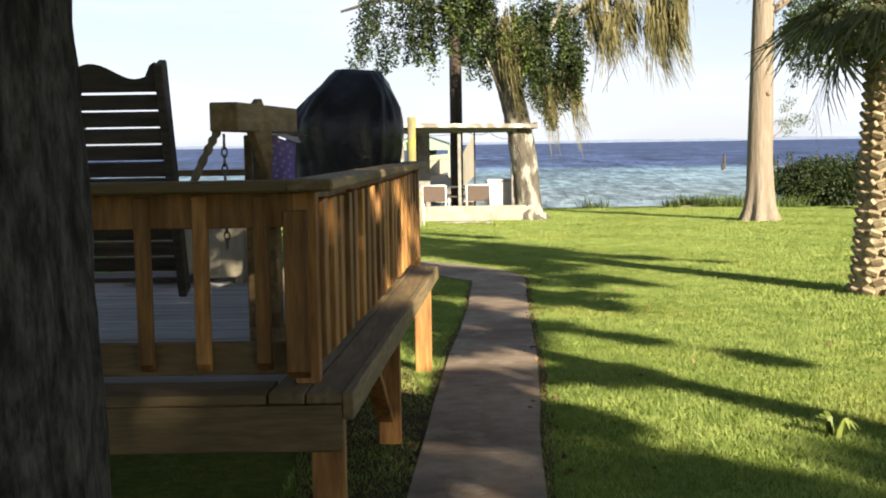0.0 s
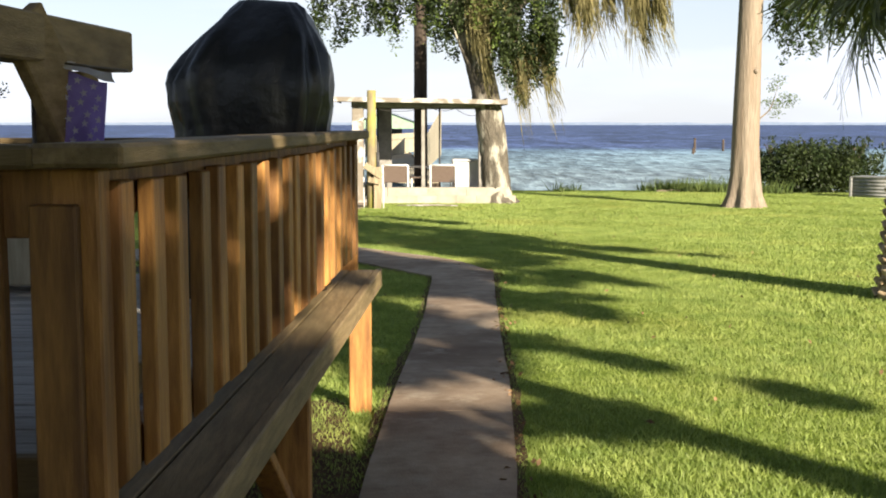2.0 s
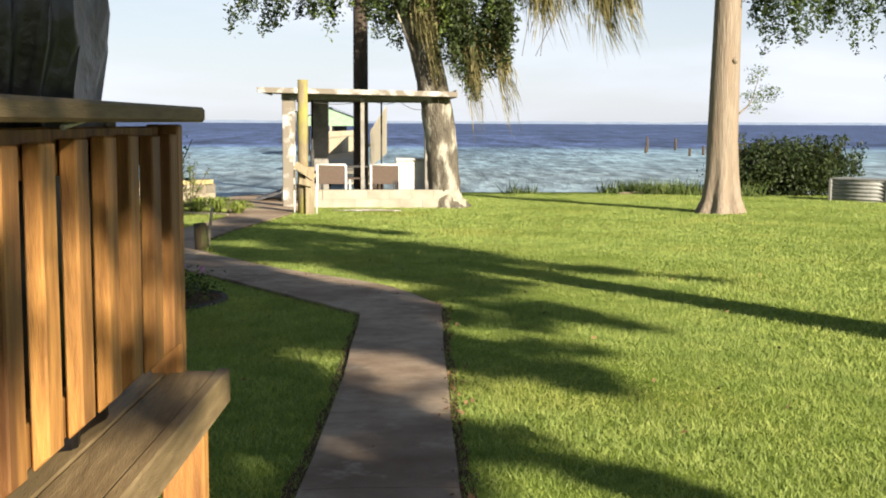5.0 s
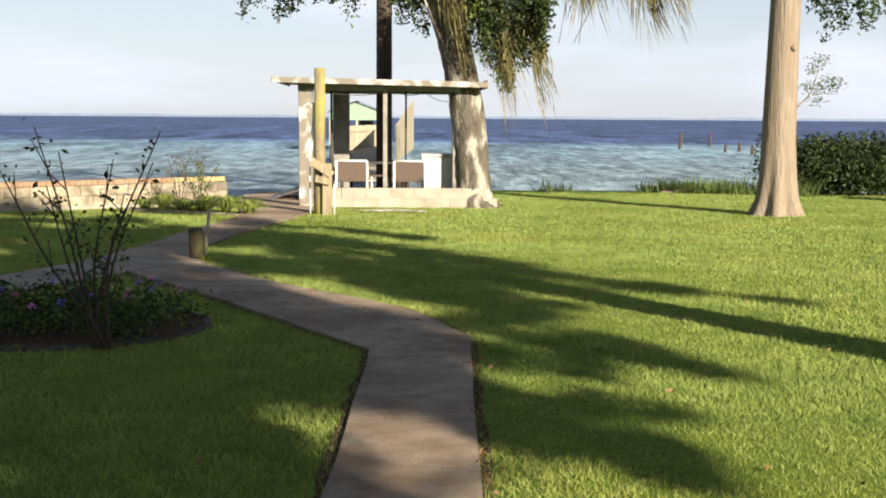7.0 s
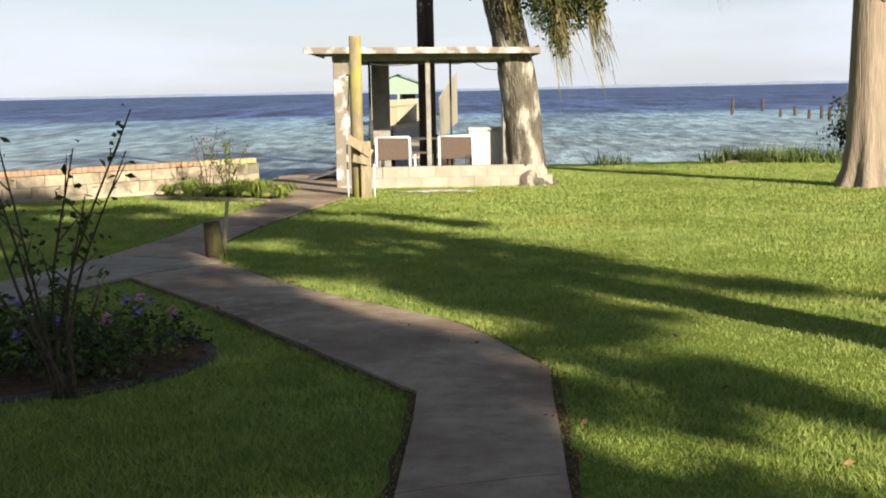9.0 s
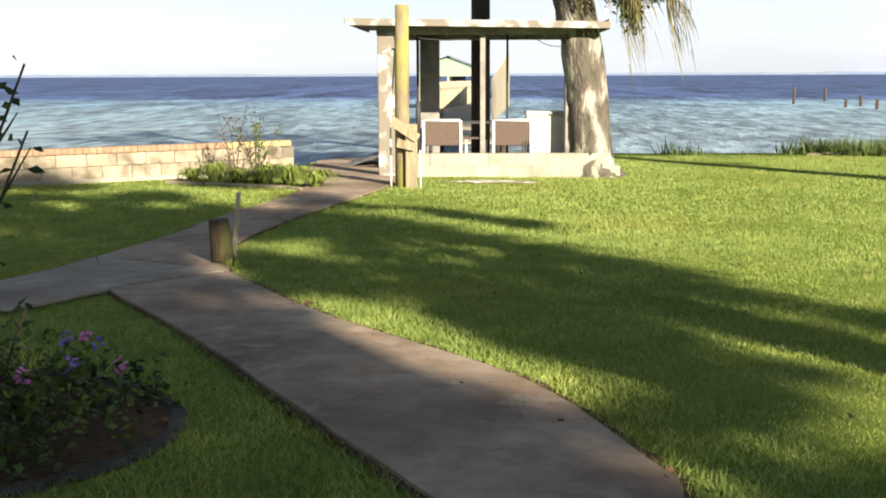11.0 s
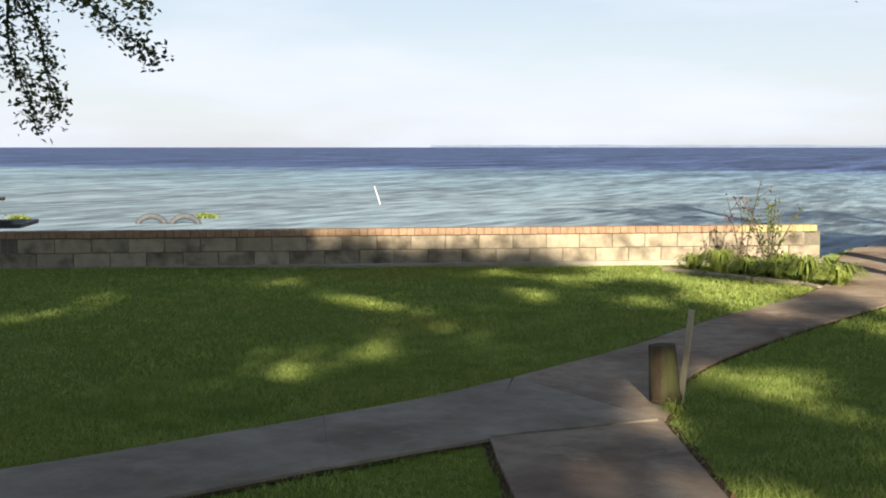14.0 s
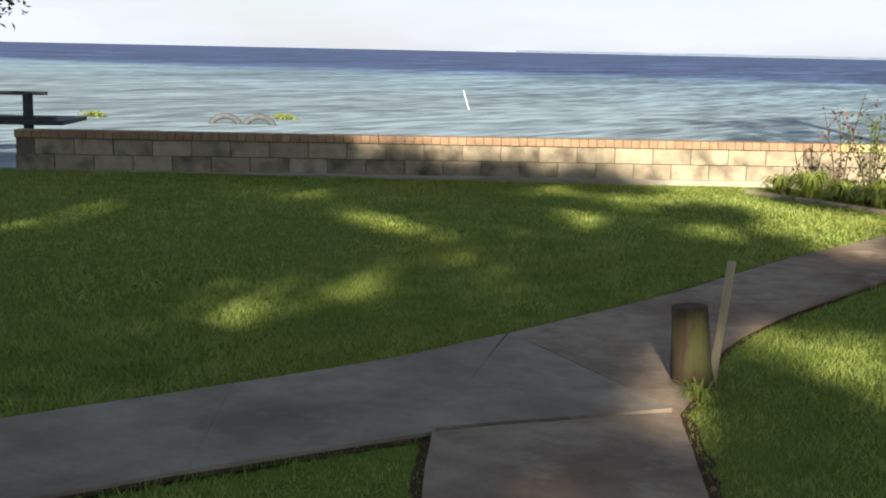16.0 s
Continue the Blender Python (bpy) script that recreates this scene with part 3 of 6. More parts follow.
for course in range(2):
    for k in range(n_blocks + 1):
        x = BL * (k + 0.5) - (BL / 2 if course else 0)
        if BL / 2 - 0.02 <= x <= wlen - BL / 2 + 0.05:
            piece("block", blk, sea_wall, pose(x, 0.085 + rng.uniform(-0.004, 0.004), 0.155 + 0.196 * course))
brk = bevel_mesh("brick", (0.1045, 0.23, 0.095), M_BRICK, 0.006)
brk2 = bevel_mesh("brick", (0.1045, 0.23, 0.095), M_BRICK_LICHEN, 0.006)
nb = int(wlen / 0.108)
for k in range(nb):
    piece("brick", brk2 if k > nb - 12 else brk, sea_wall, pose(0.054 + k * 0.108, 0.075 + rng.uniform(-0.003, 0.003), 0.500 + rng.uniform(-0.0015, 0.0015), 0, 0, rng.uniform(-0.6, 0.6)))


# ---- deck with railing ----
DZ = 0.76          # top of the outer ledge
DX0, DX1 = -5.2, -0.43   # deck in x at its front
RAIL_Z = 1.525


def edge_x(y, off=0.0):
    """The deck's outer side runs nearly along the walk."""
    return -0.40 + (y - 4.0) * 0.062 + off


deck = thing("deck", -2.5, 6.2, gz(-2.5, 6.2), "raised wooden deck with reddish slat railing", "deck")
DB = Vector((-2.5, 6.2, gz(-2.5, 6.2)))


def on_deck(x, y, z):
    return Vector((x, y, z)) - DB


Y0, Y1 = 4.02, 8.25
# floor boards run across
y = Y0 + 0.12
while y < Y1 - 0.05:
    xr = edge_x(y) - 0.09
    bm = box(bmesh.new(), on_deck((DX0 + xr) / 2, y + 0.068, DZ - 0.05 + rng.uniform(-0.002, 0.002)), (xr - DX0, 0.132, 0.036), None, 0.004)
    part("floor_board", bm, M_DECK, deck)
    y += 0.14
# joists and rim
for yy in (Y0 + 0.1, (Y0 + Y1) / 2, Y1 - 0.06):
    part("joist", box(bmesh.new(), on_deck((DX0 + edge_x(yy) - 0.1) / 2, yy, DZ - 0.16), (edge_x(yy) - DX0 - 0.1, 0.05, 0.17), None, 0.004), M_RAIL_X_SHADED, deck)
# outer ledge, three planks and an edge board, along the side
for off in (-0.135, 0.003):
    bm = bar(bmesh.new(), on_deck(edge_x(3.83, off), 3.83, DZ - 0.019), on_deck(edge_x(Y1, off), Y1, DZ - 0.019), 0.132, 0.038, 0.004)
    part("ledge_board", bm, M_RAIL, deck)
part("edge_board", bar(bmesh.new(), on_deck(edge_x(3.82, 0.09), 3.82, DZ - 0.045), on_deck(edge_x(Y1 + 0.01, 0.09), Y1 + 0.01, DZ - 0.045), 0.038, 0.10, 0.005), M_RAIL, deck)
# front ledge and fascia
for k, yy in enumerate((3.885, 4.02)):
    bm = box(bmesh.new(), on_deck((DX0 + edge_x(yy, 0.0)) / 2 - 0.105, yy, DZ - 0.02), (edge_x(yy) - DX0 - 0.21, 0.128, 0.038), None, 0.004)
    part("ledge_board", bm, M_RAIL_X_SHADED, deck)
part("fascia_board", box(bmesh.new(), on_deck((DX0 + edge_x(3.85, 0.068)) / 2, 3.845, DZ - 0.128), (edge_x(3.85, 0.068) - DX0, 0.04, 0.17), None, 0.005), M_RAIL_X_SHADED, deck)
part("kick_board", box(bmesh.new(), on_deck((DX0 + edge_x(4.1, -0.14)) / 2, 4.075, DZ + 0.09), (edge_x(4.1, -0.14) - DX0, 0.038, 0.125), None, 0.004), M_RAIL_X_SHADED, deck)
# legs
leg_spots = [(edge_x(3.93, 0.0), 3.93), (edge_x(5.9, 0.0), 5.93), (edge_x(8.12, 0.0), 8.14), (-2.4, 3.8), (-4.6, 3.8), (-2.4, 8.1), (-4.6, 8.1), (-2.4, 5.9), (-4.6, 5.9)]
for x, y in leg_spots:
    zb = gz(x, y) - 0.05
    part("leg", box(bmesh.new(), on_deck(x, y, (zb + DZ - 0.06) / 2), (0.12, 0.10, DZ - 0.06 - zb), None, 0.006), M_CEDAR, deck)
part("brace", bar(bmesh.new(), on_deck(edge_x(5.95, -0.02), 5.99, 0.10), on_deck(edge_x(5.3, -0.04), 5.3, DZ - 0.12), 0.09, 0.04), M_CEDAR, deck)
# rail cap, side and front, with under-rails
part("rail_cap", bar(bmesh.new(), on_deck(edge_x(3.93, -0.05), 3.93, RAIL_Z - 0.022), on_deck(edge_x(8.34, -0.05), 8.34, RAIL_Z - 0.022), 0.17, 0.044, 0.008), M_RAIL, deck)
part("rail_cap", box(bmesh.new(), on_deck((DX0 + edge_x(4.0, -0.134)) / 2, 4.015, RAIL_Z - 0.025), (edge_x(4.0, -0.134) - DX0, 0.17, 0.044), None, 0.008), M_RAIL_X_SHADED, deck)
part("under_rail", bar(bmesh.new(), on_deck(edge_x(4.1, -0.09), 4.1, RAIL_Z - 0.105), on_deck(edge_x(8.2, -0.09), 8.2, RAIL_Z - 0.105), 0.04, 0.10, 0.004), M_CEDAR, deck)
part("under_rail", bar(bmesh.new(), on_deck(edge_x(4.1, -0.09), 4.1, DZ + 0.1), on_deck(edge_x(8.2, -0.09), 8.2, DZ + 0.1), 0.04, 0.09, 0.004), M_CEDAR, deck)
part("under_rail", box(bmesh.new(), on_deck((DX0 + edge_x(4.0, -0.1)) / 2, 4.05, RAIL_Z - 0.115), (edge_x(4.0, -0.1) - DX0, 0.04, 0.13), None, 0.004), M_CEDAR, deck)
part("under_rail", box(bmesh.new(), on_deck((DX0 + edge_x(8.2, -0.2)) / 2, 8.2, RAIL_Z - 0.06), (edge_x(8.2, -0.2) - DX0, 0.14, 0.044), None, 0.004), M_RAIL_X_SHADED, deck)
# corner and end posts
for x, y in ((edge_x(4.06, -0.09), 4.07), (edge_x(8.26, -0.07), 8.27), (-5.1, 4.07), (-5.1, 8.2), (-2.6, 8.2)):
    part("post", box(bmesh.new(), on_deck(x, y, (DZ - 0.1 + RAIL_Z - 0.05) / 2), (0.09, 0.09, RAIL_Z - 0.05 - DZ + 0.1), None, 0.005), M_CEDAR, deck)


def baluster_mesh(w, d, h, tip):
    """An upright with its foot cut on the slant."""
    b2 = bmesh.new()
    box(b2, (0, 0, h / 2), (d, w, h), None, 0.004)
    for v in b2.verts:
        if v.co.z < h * 0.3 and v.co.x > 0:
            v.co.z += tip
    return mesh_of("baluster", b2, M_CEDAR)


BAL = baluster_mesh(0.088, 0.036, 0.63, 0.025)
BAL2 = baluster_mesh(0.055, 0.04, 0.66, 0.03)
yaw_side = math.degrees(math.atan(0.062))
y = 4.16
while y < 8.22:
    ob = piece("baluster", BAL, deck, Matrix.Translation(on_deck(edge_x(y, -0.045 + rng.uniform(-0.004, 0.004)), y, DZ + 0.055 + rng.uniform(-0.006, 0.006))) @ pose(0, 0, 0, rng.uniform(-0.6, 0.6), 0, -yaw_side))
    y += 0.212
for k in range(20):
    x = -0.65 - 0.22 * k + rng.uniform(-0.006, 0.006)
    piece("baluster", BAL2, deck, Matrix.Translation(on_deck(x, 4.03, DZ + 0.045)) @ pose(0, 0, 0, 0, rng.uniform(-0.5, 0.5), -90))
piece("baluster", BAL, deck, Matrix.Translation(on_deck(edge_x(4.03, -0.12), 4.005, DZ + 0.02)) @ pose(0, 0, 0, 0, 0, -90))
x = -0.62
while x > -5.0:
    piece("baluster", BAL2, deck, Matrix.Translation(on_deck(x, 8.24, DZ - 0.02)) @ pose(0, 0, 0, 0, 0, 90))
    x -= 0.30

# ---- porch swing and its frame ----
swing = thing("porch_swing", -1.62, 4.78, DZ - 0.03, "dark wooden porch swing with a scalloped slat back", "swing")
LEAN_BACK = radians(17.0)


def back_y(z):
    """The back reclines towards the walk's start."""
    return 0.12 - (z - 0.3) * math.tan(LEAN_BACK)


for k in range(11):
    z = 0.405 + k * 0.0705
    part("back_slat", box(bmesh.new(), (0, back_y(z), z), (0.93, 0.022, 0.0625), Matrix.Rotation(LEAN_BACK, 3, "X"), 0.003), M_SWING, swing)
bm = bmesh.new()
prev = None
for k in range(41):
    u = k / 40
    d = 0.46 - abs(u - 0.5) * 0.92
    edge = min(d, 0.92 - d)
    h = 0.085 + 0.032 * math.cos((edge - 0.27) * math.tau / 0.36) + (0.035 if edge < 0.03 else 0.0)
    cur = [bm.verts.new((-0.46 + 0.92 * u, back_y(zz) + dy, zz)) for dy in (-0.011, 0.011) for zz in (1.152, 1.152 + h)]
    if prev:
        for a, b in ((0, 1), (1, 3), (3, 2), (2, 0)):
            bm.faces.new((prev[a], prev[b], cur[b], cur[a]))
    else:
        bm.faces.new((cur[0], cur[1], cur[3], cur[2]))
    prev = cur
bm.faces.new((prev[2], prev[3], prev[1], prev[0]))
bmesh.ops.recalc_face_normals(bm, faces=bm.faces[:])
part("top_slat", bm, M_SWING, swing)
for sx in (-0.48, 0.48):
    part("back_post", box(bmesh.new(), (sx, back_y(0.77), 0.77), (0.036, 0.10, 1.05), Matrix.Rotation(LEAN_BACK, 3, "X"), 0.006), M_SWING, swing)
    part("arm", box(bmesh.new(), (sx, 0.32, 0.66), (0.09, 0.62, 0.03), None, 0.006), M_SWING, swing)
    part("arm_post", box(bmesh.new(), (sx, 0.57, 0.49), (0.04, 0.06, 0.34), None, 0.004), M_SWING, swing)
for k in range(5):
    part("seat_slat", box(bmesh.new(), (0, 0.16 + 0.11 * k, 0.33 - 0.008 * k), (0.92, 0.1, 0.022), None, 0.003), M_SWING, swing)

frame_ob = thing("swing_frame", -0.80, 4.9, DZ - 0.03, "heavy timber swing frame with chain hooks", "swing frame")
part("beam", bar(bmesh.new(), (-0.03, -0.58, 1.035), (0.085, 0.36, 1.035), 0.115, 0.115, 0.006), M_BEAM, frame_ob)
part("upright", bar(bmesh.new(), (0.0, 0.16, 0.0), (0.0, 0.16, 0.97), 0.14, 0.14, 0.006), M_BEAM, frame_ob)
part("brace", bar(bmesh.new(), (0.03, -0.28, 1.08), (0.16, 0.06, 0.55), 0.04, 0.14, 0.004), M_BEAM, frame_ob)
part("brace", bar(bmesh.new(), (-0.01, 0.46, 0.98), (0.05, 0.08, 0.55), 0.04, 0.12, 0.004), M_BEAM, frame_ob)
part("foot", bar(bmesh.new(), (0.0, 0.02, 0.05), (0.06, 0.6, 0.05), 0.12, 0.1, 0.006), M_BEAM, frame_ob)
bm = bmesh.new()
for k in range(13):
    z = 0.93 - 0.034 * k
    ring = [(-0.055 + (0.011 * math.cos(a) if k % 2 else 0), -0.45 + (0 if k % 2 else 0.011 * math.cos(a)), z + 0.022 * math.sin(a)) for a in [math.tau * j / 8 for j in range(9)]]
    tube(bm, ring, [0.004] * 9, 5, False)
tube(bm, [(-0.055, -0.45, 0.97), (-0.055, -0.45, 0.93)], [0.006, 0.006], 6)
part("chain", bm, M_STEEL, frame_ob, "rusty steel chain and hook")
bm = bmesh.new()
tube(bm, smooth_line([(-0.10, -0.33, 0.99), (-0.15, -0.32, 0.90), (-0.225, -0.30, 0.76)], 8), [0.019 if k % 3 else 0.013 for k in range(17)], 8)
part("rope_sleeve", bm, M_OLDWOOD, frame_ob, "rope-wrapped chain sleeve")

# star-patterned bunting hung by the post
bunting = thing("flag_bunting", -0.685, 4.74, 1.29, "small flag bunting with white stars on blue", "bunting")


def cloth(w0, w1, h, mt, nm, zt, xo=0.0):
    b2 = bmesh.new()
    grid = []
    for r in range(9):
        row = []
        for c in range(13):
            u, v = c / 12, r / 8
            w = w0 + (w1 - w0) * v
            row.append(b2.verts.new((xo + (u - 0.5) * w + 0.02 * v, 0.02 * math.sin(u * 9 + v * 3) * (0.4 + v) + 0.015 * math.sin(u * 4), zt - h * v + 0.01 * math.sin(u * 5) - 0.02 * u)))
        grid.append(row)
    for r in range(8):
        for c in range(12):
            b2.faces.new((grid[r][c], grid[r][c + 1], grid[r + 1][c + 1], grid[r + 1][c])).smooth = True
    bmesh.ops.solidify(b2, geom=b2.faces[:], thickness=0.004)
    return part(nm, b2, mt, bunting)


star_field = cloth(0.17, 0.115, 0.20, M_NAVY, "star_field", 0.40)
cloth(0.19, 0.18, 0.025, M_CLOTHW, "hem", 0.425)
cloth(0.055, 0.05, 0.05, M_RED, "stripe", 0.418, -0.075)
star = bmesh.new()
ring = [star.verts.new((0.011 * (1 if k % 2 == 0 else 0.42) * math.sin(math.tau * k / 10), 0, 0.011 * (1 if k % 2 == 0 else 0.42) * math.cos(math.tau * k / 10))) for k in range(10)]
star.faces.new(ring)
bmesh.ops.solidify(star, geom=star.faces[:], thickness=0.002)
star_me = mesh_of("star", star, M_CLOTHW)
for r in range(7):
    for c in range(4):
        u, v = (c + 0.5 + (0.25 if r % 2 else -0.05)) / 4.4, (r + 0.6) / 7.6
        w = 0.17 + (0.115 - 0.17) * v
        yy = 0.02 * math.sin(u * 9 + v * 3) * (0.4 + v) + 0.015 * math.sin(u * 4) - 0.007
        piece("star", star_me, star_field, pose((u - 0.5) * w + 0.02 * v, yy, 0.40 - 0.2 * v + 0.01 * math.sin(u * 5) - 0.02 * u, 0, rng.uniform(-15, 15), 0))
bm = bmesh.new()
tube(bm, [(-0.11, 0, 0.428), (0.135, 0.0, 0.40)], [0.004, 0.003], 6)
tube(bm, [(-0.1, 0, 0.43), (-0.10, 0.0, -0.55)], [0.006, 0.006], 6)
part("rod", bm, M_STEEL, bunting)

# ---- covered grill ----
grill = thing("covered_grill", -0.62, 7.6, DZ - 0.03, "barbecue grill under a creased black vinyl cover", "grill")
bm = bmesh.new()
PROFILE = [(0.0, -0.36, 0.34, 0.30), (0.4, -0.37, 0.35, 0.31), (0.72, -0.345, 0.335, 0.31), (0.80, -0.35, 0.335, 0.31), (0.92, -0.39, 0.36, 0.33), (1.02, -0.405, 0.372, 0.33),
           (1.08, -0.38, 0.37, 0.32), (1.16, -0.32, 0.352, 0.29), (1.24, -0.25, 0.325, 0.25), (1.32, -0.17, 0.28, 0.20), (1.38, -0.105, 0.24, 0.16), (1.415, -0.06, 0.20, 0.12)]
rings = []
for z, xa, xb, ry in PROFILE:
    ring = []
    mx, rx = (xa + xb) / 2, (xb - xa) / 2
    for j in range(72):
        a = math.tau * j / 72
        ca, sa = math.cos(a), math.sin(a)
        e = 0.5 if z < 1.2 else 0.42
        px = rx * math.copysign(abs(ca) ** e, ca)
        py = ry * math.copysign(abs(sa) ** e, sa)
        k = 0.030 * noise.noise((px * 7, py * 7, z * 3.5)) + 0.016 * noise.noise((px * 19, py * 19, z * 6)) + 0.014 * math.sin(a * 15 + z * 5) * (0.2 if z > 1.2 else 1)
        fold = 1 + k / max(rx, 0.1)
        ring.append(bm.verts.new((mx + px * fold, py * fold, z + 0.014 * noise.noise((px * 5, py * 5, 9)))))
    rings.append(ring)
for r0, r1 in zip(rings, rings[1:]):
    for j in range(72):
        bm.faces.new((r0[j], r0[(j + 1) % 72], r1[(j + 1) % 72], r1[j])).smooth = True
bm.faces.new(rings[-1])
bm.faces.new(rings[0][::-1])
cover = part("cover", bm, M_COVER, grill)
bm = bmesh.new()
tube(bm, smooth_line([(0.37, -0.3, 0.74), (0.38, 0.0, 0.765), (0.38, 0.3, 0.77), (0.3, 0.36, 0.76)], 6), [0.006] * 19, 6)
part("hem_cord", bm, M_PVC, cover, "pale cord along the hem")

# things standing at the back of the deck, seen between the balusters
stor = thing("storage_bench", -1.75, 7.75, DZ - 0.03, "pale wooden storage bench by the railing", "bench")
part("body", box(bmesh.new(), (0, 0, 0.22), (0.85, 0.4, 0.36), None, 0.01), M_FENCE, stor)
part("lid", box(bmesh.new(), (0, 0, 0.42), (0.9, 0.44, 0.035), None, 0.006), M_FENCE, stor)
for sx in (-0.38, 0.38):
    for sy in (-0.15, 0.15):
        part("foot", box(bmesh.new(), (sx, sy, 0.02), (0.06, 0.06, 0.05), None, 0.004), M_FENCE, stor)
flag = thing("folded_flag", -0.98, 6.9, DZ - 0.03, "red and white striped cloth on a short stick", "flag")
bm = bmesh.new()
tube(bm, [(0, 0, 0), (0.02, 0, 0.55)], [0.008, 0.007], 6)
part("stick", bm, M_OLDWOOD, flag)
for k in range(3):
    part("stripe", box(bmesh.new(), (0.03 + 0.035 * k, 0, 0.42 - 0.01 * k), (0.033, 0.012, 0.24), None, 0.003), M_RED if k % 2 == 0 else M_CLOTHW, flag)


# ---- trees ----
def hanging(anchors, length, per, spread, seed):
    """Leaf centres along drooping twigs hung from anchor points."""
    r = np.random.default_rng(seed)
    out = []
    for a in anchors:
        ln = length * r.uniform(0.45, 1.25)
        n = int(per * ln / length) + 3
        t = r.uniform(0, 1, n)
        lean = r.normal(size=2) * 0.12
        p = np.array(a) + np.stack([lean[0] * t * ln, lean[1] * t * ln, -t * ln], 1)
        p[:, :2] += r.normal(size=(n, 2)) * spread * (1.1 - 0.6 * t)[:, None]
        p[:, 2] += r.normal(size=n) * spread * 0.5
        out.append(p)
    return np.concatenate(out)


def moss_strands(anchors, length, seed, sway=0.12):
    """Ragged hanging beards: long thin three-cornered strands in bunches."""
    r = np.random.default_rng(seed)
    out = []
    for a in anchors:
        n = 44
        ln = length * r.uniform(0.4, 1.2)
        drift = r.normal() * sway + 0.18
        for _ in range(n):
            s = np.array(a) + r.normal(size=3) * (0.085, 0.085, 0.16)
            l2 = ln * r.uniform(0.35, 1.0)
            w = r.uniform(0.012, 0.036)
            prev = s
            for k in range(3):
                nxt = prev + np.array([drift * l2 / 3 * (0.4 + 0.5 * k) + r.normal() * 0.03, r.normal() * 0.03, -l2 / 3])
                d = r.uniform(0, math.pi)
                off = np.array([math.cos(d), math.sin(d), 0]) * w * (1 - k / 3.2)
                out += [prev - off, prev + off, nxt]
                prev = nxt
    return np.array(out)


def limb(bm, pts, r0, r1, n=8, seed=0, lump=0.08):
    line = smooth_line(pts, 5)
    tube(bm, line, [r0 + (r1 - r0) * k / (len(line) - 1) for k in range(len(line))], n, True, lump, seed)


def blob_points(c, rad, n, seed, shell=0.55, per=220, tight=0.1):
    """Points in a lumpy cloud: dense clumps with open gaps between."""
    r = np.random.default_rng(seed)
    k = max(6, n // per)
    d = r.normal(size=(k, 3))
    d /= np.linalg.norm(d, axis=1)[:, None]
    hubs = np.array(c) + d * np.array(rad) * (r.uniform(shell, 1.0, k) ** 0.6)[:, None]
    own = r.integers(0, k, n)
    size = r.uniform(0.6, 1.5, k)[own][:, None]
    way = r.normal(size=(n, 3))
    way /= np.linalg.norm(way, axis=1)[:, None]
    ball = way * r.uniform(0, 1, (n, 1)) ** 0.4
    return hubs[own] + ball * (2.1, 2.1, 1.2) * tight * np.mean(rad) * size


def tree_object(name, x, y, label, category="tree", group=""):
    return thing(name, x, y, gz(x, y) - 0.05, label, category, group)


def crown_part(nm, pts, ln, wd, mt, parent, seed, droop=0.3, kind=""):
    ob = tri_mesh(nm, leaves(pts, ln, wd, droop, seed), 4, mt)
    ob.parent = parent
    return tagged(ob, kind=kind) if kind else ob


# oak beside the pavilion
oak = tree_object("oak_tree", 2.16, 30.35, "leaning oak with lichen-patched trunk and hanging moss")
bm = bmesh.new()
oak_line = smooth_line([(0.05, 0, 0), (0.0, 0, 0.35), (-0.06, 0, 1.2), (-0.2, 0, 2.3), (-0.42, 0.05, 3.3), (-0.8, 0.1, 4.5), (-1.35, 0.2, 6.0)], 6)
oak_r = [0.47, 0.36, 0.33, 0.335, 0.31, 0.29, 0.24]
rad = [np.interp(k / 6, range(7), oak_r) for k in range(len(oak_line))]
rad[0], rad[1], rad[2] = 0.56, 0.49, 0.44
tube(bm, oak_line, rad, 18, True, 0.07, 3)
limb(bm, [(-0.5, 0.05, 3.5), (0.3, -0.2, 4.6), (1.6, -0.5, 5.6), (3.2, -0.6, 6.0), (4.4, -0.5, 5.7)], 0.17, 0.04, 9, 4)
limb(bm, [(-0.8, 0.1, 4.5), (-1.8, 0.0, 5.3), (-3.4, -0.1, 5.8), (-4.8, 0.0, 5.5)], 0.14, 0.03, 8, 5)
limb(bm, [(-0.45, 0, 3.4), (0.1, -0.3, 4.4), (0.7, -0.6, 5.2), (1.0, -0.8, 6.5)], 0.12, 0.04, 8, 6)
limb(bm, [(-0.35, 0.0, 2.9), (-0.8, -0.2, 3.6), (-1.2, -0.4, 4.6)], 0.05, 0.02, 6, 7)
for k in range(14):
    a = rng.uniform(-0.3, 2.2)
    limb(bm, [(a, -0.4, 5.2 + 0.2 * rng.random()), (a + rng.uniform(-0.3, 0.4), -0.5, 4.4), (a + rng.uniform(-0.4, 0.5), -0.6, 3.3)], 0.02, 0.006, 5, k)
part("trunk", bm, M_OAK, oak)
anch = [(rng.uniform(-0.1, 1.35), rng.uniform(-1.0, 0.5), rng.uniform(3.6, 5.8)) for _ in range(74)]
anch += [(rng.uniform(-1.6, -0.7), rng.uniform(-0.6, 0.4), rng.uniform(4.5, 6.2)) for _ in range(26)]
anch += [(-0.8 - 3.6 * rng.random() ** 0.8, rng.uniform(-0.8, 0.6), rng.uniform(4.7, 6.4)) for _ in range(62)]
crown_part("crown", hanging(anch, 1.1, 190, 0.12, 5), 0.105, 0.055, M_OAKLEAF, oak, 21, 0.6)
crown_part("upper_crown", np.concatenate([blob_points((0.2, 0, 8.4), (4.6, 4.0, 2.6), 9000, 31, 0.2)]), 0.13, 0.07, M_LEAF, oak, 22)
